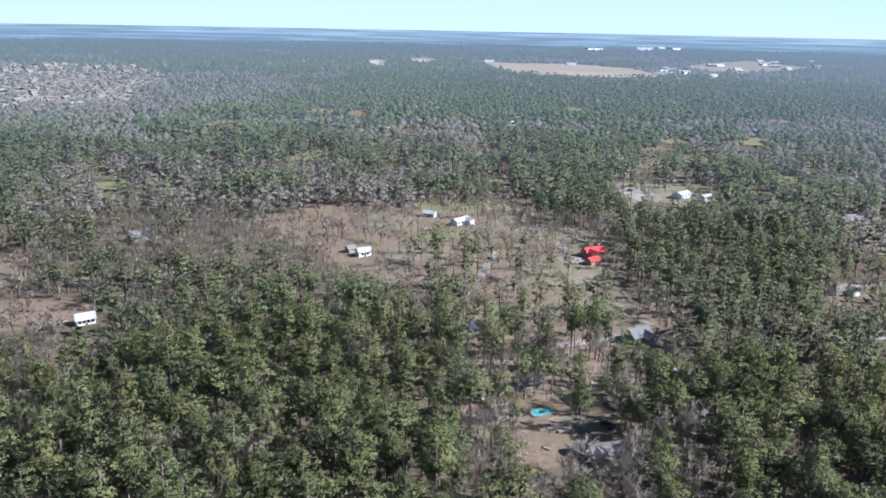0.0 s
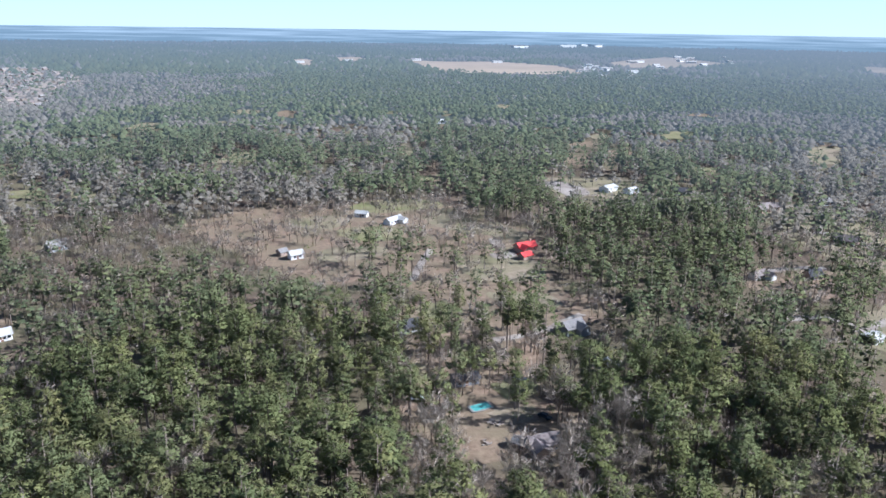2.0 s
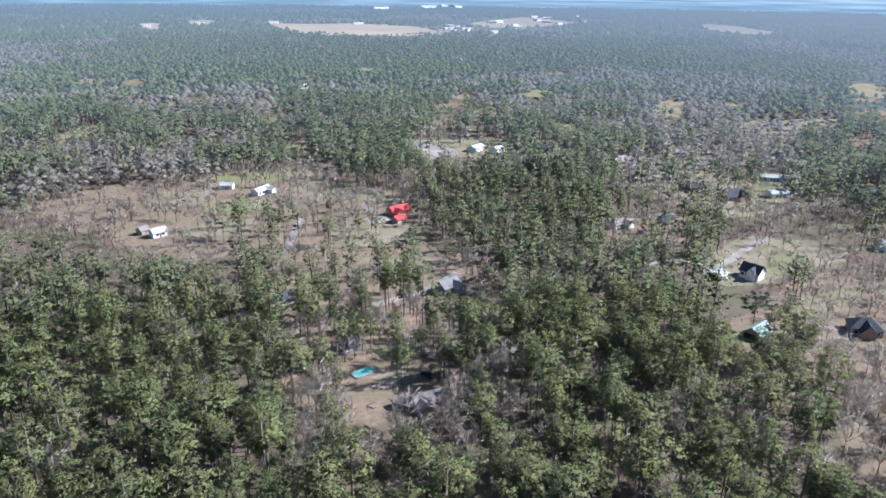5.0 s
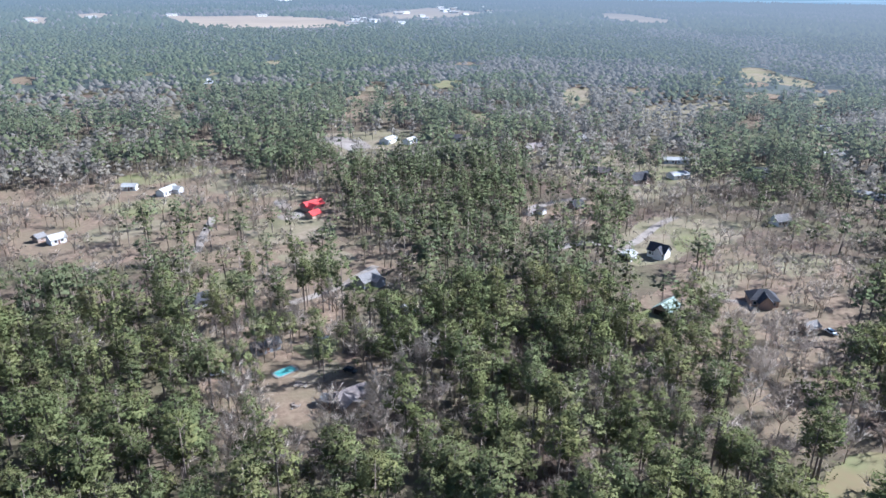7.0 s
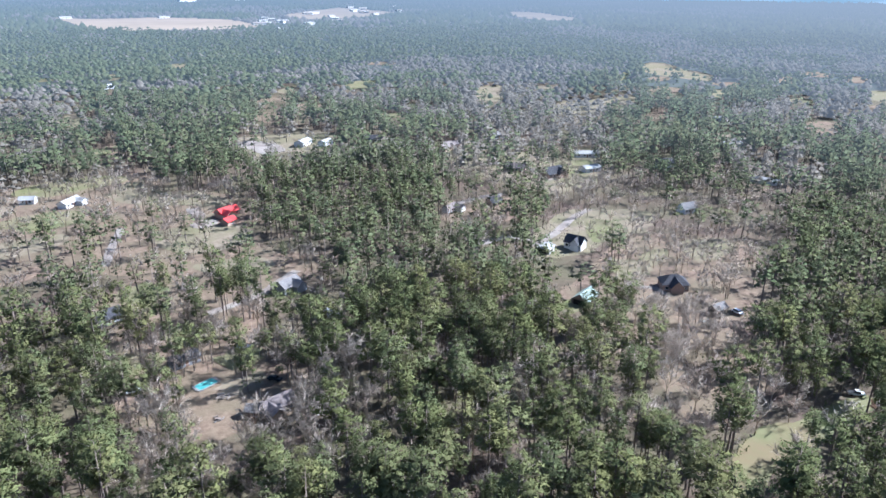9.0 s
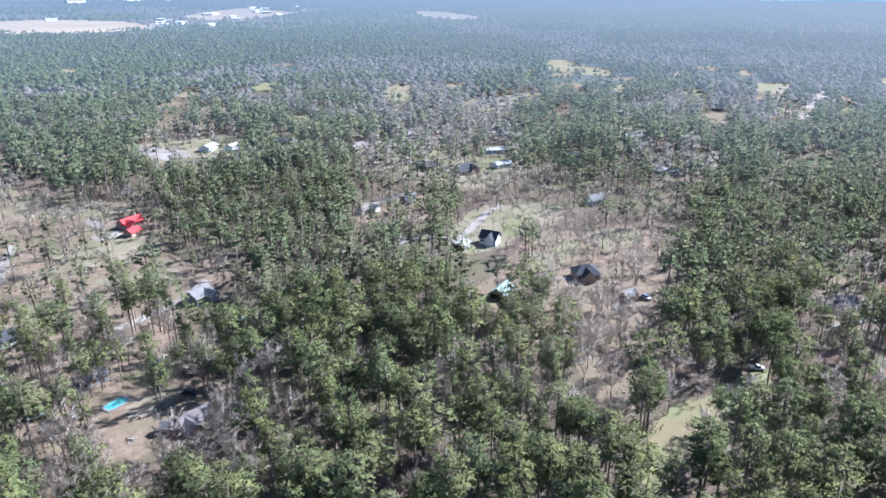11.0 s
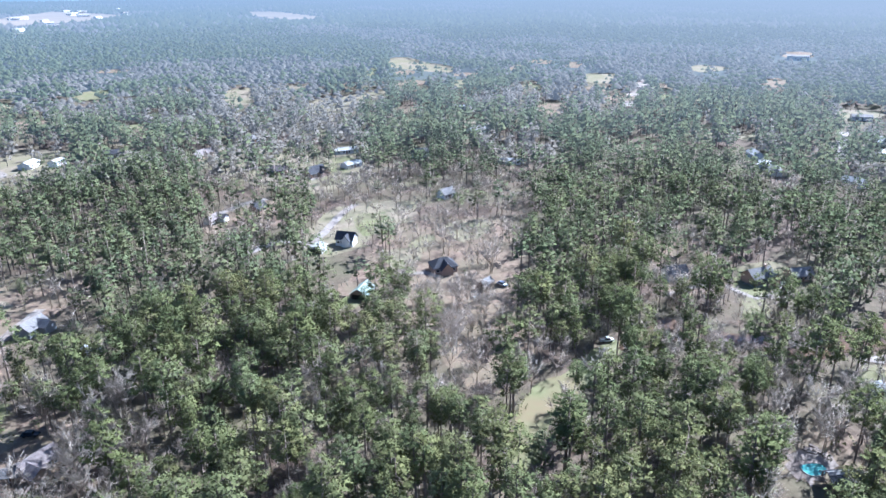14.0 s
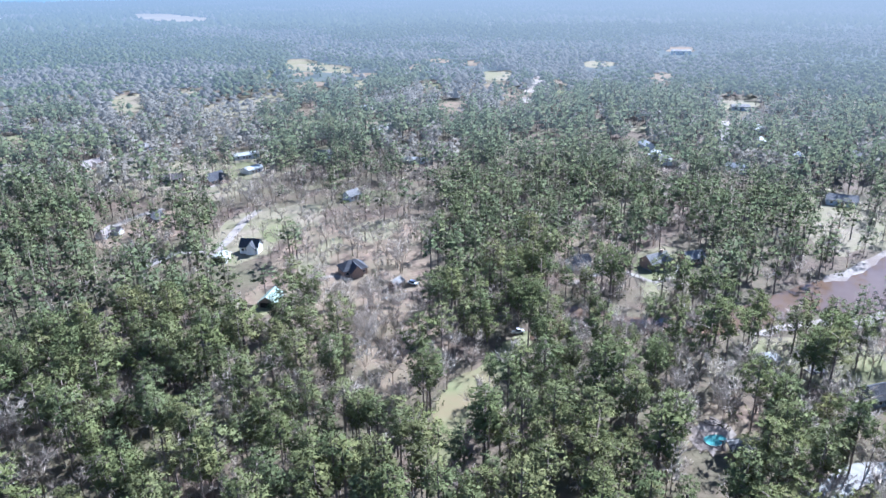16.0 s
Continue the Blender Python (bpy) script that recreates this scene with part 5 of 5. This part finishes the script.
MIDP = [join(*pine(rng, rng.uniform(14, 19), rng.uniform(6.4, 9.2), 16, 9, 1.5, 0.26, 3, 0, rng.uniform(0.42, 0.54), 0.14, 0.05, 2.6, 0.5)) for _ in range(12)]
SOFTP = [join(*pine(rng, rng.uniform(13, 18), rng.uniform(7.0, 9.8), 8, 4, 2.1, 0.34, 3, 0, 0.4, 0.1, 0.2)) for _ in range(12)]
MIDB = [join(*bare(rng, rng.uniform(9, 13), rng.uniform(6.4, 9), 5, 4, 7, 0.12, 3, True)) for _ in range(8)]
SOFTB = [join(*pine(rng, rng.uniform(9, 12.5), rng.uniform(7.6, 11), 8, 4, 2.1, 0.34, 3, 0, 0.3, 0.1, 0.2)) for _ in range(10)]
FARP = [plain(clumped(rng, rng.uniform(13, 18), rng.uniform(8, 11.5), 2, 3, 0.3, 1.4, 5, 1, 0.95, 1.4, 0.9)) for _ in range(10)]
FARB = [plain(clumped(rng, rng.uniform(11, 15), rng.uniform(9, 13), 2, 3, 0.2, 1.4, 5, 1, 0.95, 1.4, 0.9)) for _ in range(10)]
VERYP = [plain(clumped(rng, rng.uniform(11, 15), rng.uniform(17, 23), 1, 0, 0.2, 5, 5, 1, 1.0, 1.4, 1.3)) for _ in range(8)]
VERYB = [plain(clumped(rng, rng.uniform(10, 14), rng.uniform(17, 23), 1, 0, 0.2, 5, 5, 1, 1.0, 1.4, 1.3)) for _ in range(8)]
BRUSH = [plain(puff(rng, rng.uniform(2.5, 5), rng.uniform(3, 5), 16, 0.5, 0.1)) for _ in range(6)]


def grown(rng, n):
    s = rng.normal(1.0, 0.21, n).clip(0.45, 1.4)
    return rng.uniform(0, 6.283, n), s * rng.normal(1, 0.1, n).clip(0.75, 1.3), s


def woods(name, label, temps, mats, x, y, yaw, sxy, sz, pick, kind):
    V, Fc, S, Tn, Nn = spread(temps, x, y, yaw, sxy, sz, pick)
    return tagged(new(name, array_mesh(name, V, Fc, [M[q] for q in mats], S, Tn, Nn)), label, "woods", kind=kind)


# near woods: the nearest trees each stand alone
x, y, rng = scatter(5.45, 113, 262, 101)
kind = stand(x, y, rng)
x2, y2, rng2 = scatter(7.6, 110, 262, 111)          # smaller leafless trees between them
k2 = np.where((stand(x2, y2, rng2) > 0) & (rng2.uniform(size=len(x2)) < 0.36), 2, 0)
yaw, sxy, sz = grown(rng, len(x))
yaw2, sxy2, sz2 = grown(rng2, len(x2))
x, y, kind, yaw = np.concatenate([x, x2]), np.concatenate([y, y2]), np.concatenate([kind, k2]), np.concatenate([yaw, yaw2])
sxy, sz = np.concatenate([sxy, sxy2 * 0.85]), np.concatenate([sz, sz2 * 0.85])
lone = np.array(LONE_PINES)
yaw3, sxy3, sz3 = grown(rng, len(lone))
x, y, kind = np.concatenate([x, lone[:, 0]]), np.concatenate([y, lone[:, 1]]), np.concatenate([kind, np.ones(len(lone), int)])
yaw, sxy, sz = np.concatenate([yaw, yaw3]), np.concatenate([sxy, sxy3 * 0.85]), np.concatenate([sz, 0.7 + 0.4 * sz3])
order = np.argsort(np.hypot(x, y))
for which, arrays, nm, crown, mats, lab, grp in (
        (1, PINES, "pine_tree", "crown", ("bark", "needles"), "tall pine with a long bare trunk and ragged green crown", "pines of the near woods"),
        (2, BARES, "bare_tree", "crown", ("twigs", "twigs"), "leafless grey-brown tree with fine spreading twigs", "leafless trees of the near woods")):
    idx = [i for i in order if kind[i] == which]
    single, rest = idx[:300], np.array(idx[300:], int)
    made = []
    for j, i in enumerate(single):
        k = j % len(arrays)
        m = pose(x[i], y[i], 0, 0, 0, math.degrees(yaw[i])) @ Matrix.Diagonal((sxy[i], sxy[i], sz[i], 1))
        if j < len(arrays):
            ob = tagged(new(nm), lab, "tree", grp)
            for pn, arr, mt in (("trunk", arrays[k][0], mats[0]), (crown, arrays[k][1], mats[1])):
                p = new(pn, array_mesh(pn, arr[0], arr[1], [M[mt]], normals=arr[2]))
                p.parent = ob
            made.append(ob)
            ob.matrix_basis = m
        else:
            ob = copy_thing(made[k], Matrix())
            ob.matrix_basis = m
    if len(rest):
        temps = [join(*a) for a in arrays]
        woods("pine_woods" if which == 1 else "bare_woods", "dense near woods of tall green pines" if which == 1 else "leafless grey trees among the near pines",
              temps, mats, x[rest], y[rest], yaw[rest], sxy[rest], sz[rest], np.arange(len(rest)) % len(temps), "stuff")

# brush on the woodland floor
x, y, rng = scatter(5.2, 110, 470, 131)
k = (stand(x, y, rng) > 0) & (rng.uniform(size=len(x)) < np.where(np.hypot(x, y) < 280, 0.95, 0.6))
yaw, sxy, sz = grown(rng, len(x))
for share, mat, lab in ((0.3, "needles", "low evergreen brush on the woodland floor"), (1.0, "far_twigs", "low leafless brush on the woodland floor")):
    v = rng.uniform(size=len(x))
    q = k & (v < share)
    k = k & ~q
    woods("undergrowth", lab, BRUSH, (mat, mat), x[q], y[q], yaw[q], sxy[q], sz[q], rng.integers(0, len(BRUSH), int(q.sum())), "stuff")

# woods farther out
for r0, r1, sp, tp, tb, suffix, kindname in (
        (262, 470, 6.5, MIDP, MIDB, "woods", "stuff"),
        (470, 760, 6.8, SOFTP, SOFTB, "woods", "stuff"),
        (760, 1150, 7.6, FARP, FARB, "backdrop", "stuff"),
        (1150, 1850, 10.6, FARP, FARB, "backdrop", "stuff"),
        (1850, 4900, 24.0, VERYP, VERYB, "backdrop", "stuff")):
    x, y, rng = scatter(sp, r0, r1, int(r0))
    kind = stand(x, y, rng)
    if r0 < 700:
        x2, y2, rng2 = scatter(10.0, r0, r1, 311 + r0)
        k2 = np.where((stand(x2, y2, rng2) > 0) & (rng2.uniform(size=len(x2)) < 0.16), 2, 0)
        x, y, kind = np.concatenate([x, x2]), np.concatenate([y, y2]), np.concatenate([kind, k2])
    yaw, sxy, sz = grown(rng, len(x))
    swell = 0.78 + 0.44 * value_noise(x, y, 80 if r0 < 1000 else 220, 51)      # taller and lower stands
    sz = (sz if r0 < 700 else 1 + (sz - 1) * 0.6) * swell
    # Pines from 262 m, bare trees from 470 m: darker copies with painted haze
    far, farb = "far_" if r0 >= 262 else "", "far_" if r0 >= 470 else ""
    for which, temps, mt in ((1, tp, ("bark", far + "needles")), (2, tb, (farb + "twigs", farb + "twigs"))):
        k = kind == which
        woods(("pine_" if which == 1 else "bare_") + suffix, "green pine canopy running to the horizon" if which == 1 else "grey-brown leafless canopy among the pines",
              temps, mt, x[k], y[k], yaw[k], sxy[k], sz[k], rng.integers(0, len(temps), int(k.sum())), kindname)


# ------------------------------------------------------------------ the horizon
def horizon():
    # Glowing band with the blue haze of the far forest put into its colour
    m = bpy.data.materials.new("painted blue haze")
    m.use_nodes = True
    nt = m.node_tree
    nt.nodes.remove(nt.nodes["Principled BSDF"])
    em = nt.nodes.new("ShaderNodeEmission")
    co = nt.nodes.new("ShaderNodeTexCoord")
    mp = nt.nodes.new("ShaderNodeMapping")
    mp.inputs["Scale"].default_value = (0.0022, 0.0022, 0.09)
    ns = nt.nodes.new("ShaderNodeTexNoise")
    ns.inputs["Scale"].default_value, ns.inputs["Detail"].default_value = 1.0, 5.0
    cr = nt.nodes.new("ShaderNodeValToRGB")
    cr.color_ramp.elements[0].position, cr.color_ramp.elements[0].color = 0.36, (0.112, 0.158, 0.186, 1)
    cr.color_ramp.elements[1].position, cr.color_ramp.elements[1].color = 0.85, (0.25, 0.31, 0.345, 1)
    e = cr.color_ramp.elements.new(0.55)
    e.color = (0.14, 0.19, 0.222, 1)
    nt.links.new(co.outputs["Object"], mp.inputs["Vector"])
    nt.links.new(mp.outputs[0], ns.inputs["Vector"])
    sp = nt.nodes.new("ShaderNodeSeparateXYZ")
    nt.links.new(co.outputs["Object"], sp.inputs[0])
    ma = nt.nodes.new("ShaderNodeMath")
    ma.operation = "MULTIPLY_ADD"                    # haze painted in: paler towards the horizon line
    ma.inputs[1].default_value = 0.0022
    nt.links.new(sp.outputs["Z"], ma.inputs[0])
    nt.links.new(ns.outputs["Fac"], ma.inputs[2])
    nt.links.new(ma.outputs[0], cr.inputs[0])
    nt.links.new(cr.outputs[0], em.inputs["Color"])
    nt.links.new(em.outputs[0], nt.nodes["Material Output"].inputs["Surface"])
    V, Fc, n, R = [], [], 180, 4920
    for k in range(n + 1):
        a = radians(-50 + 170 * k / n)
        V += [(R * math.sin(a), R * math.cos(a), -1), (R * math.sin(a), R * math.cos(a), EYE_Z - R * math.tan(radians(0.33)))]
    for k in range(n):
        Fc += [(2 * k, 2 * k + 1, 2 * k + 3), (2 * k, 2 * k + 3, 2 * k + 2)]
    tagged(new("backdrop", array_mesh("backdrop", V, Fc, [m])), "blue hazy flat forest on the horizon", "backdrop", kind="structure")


horizon()


def low_sky():
    """An emissive ring added for the pale haze of the sky low over the horizon."""
    m = bpy.data.materials.new("pale low sky")
    m.use_nodes = True
    nt = m.node_tree
    nt.nodes.remove(nt.nodes["Principled BSDF"])
    em = nt.nodes.new("ShaderNodeEmission")
    co = nt.nodes.new("ShaderNodeTexCoord")
    sp = nt.nodes.new("ShaderNodeSeparateXYZ")
    mr = nt.nodes.new("ShaderNodeMapRange")
    mr.inputs["From Min"].default_value, mr.inputs["From Max"].default_value = EYE_Z, EYE_Z + 520
    cr = nt.nodes.new("ShaderNodeValToRGB")
    cr.color_ramp.elements[0].color = (0.40, 0.465, 0.475, 1)
    cr.color_ramp.elements[1].color = (0.31, 0.42, 0.50, 1)
    nt.links.new(co.outputs["Object"], sp.inputs[0])
    nt.links.new(sp.outputs["Z"], mr.inputs["Value"])
    nt.links.new(mr.outputs[0], cr.inputs[0])
    nt.links.new(cr.outputs[0], em.inputs["Color"])
    nt.links.new(em.outputs[0], nt.nodes["Material Output"].inputs["Surface"])
    V, Fc, n, R = [], [], 120, 5200
    for k in range(n):
        a = 2 * math.pi * k / n
        V += [(R * math.sin(a), R * math.cos(a), -1), (R * math.sin(a), R * math.cos(a), EYE_Z + R * math.tan(radians(6)))]
    for k in range(n):
        i, j = 2 * k, 2 * ((k + 1) % n)
        Fc += [(i, i + 1, j + 1), (i, j + 1, j)]
    tagged(new("backdrop", array_mesh("backdrop", V, Fc, [m])), "pale hazy sky low over the horizon", "sky", kind="structure")


low_sky()
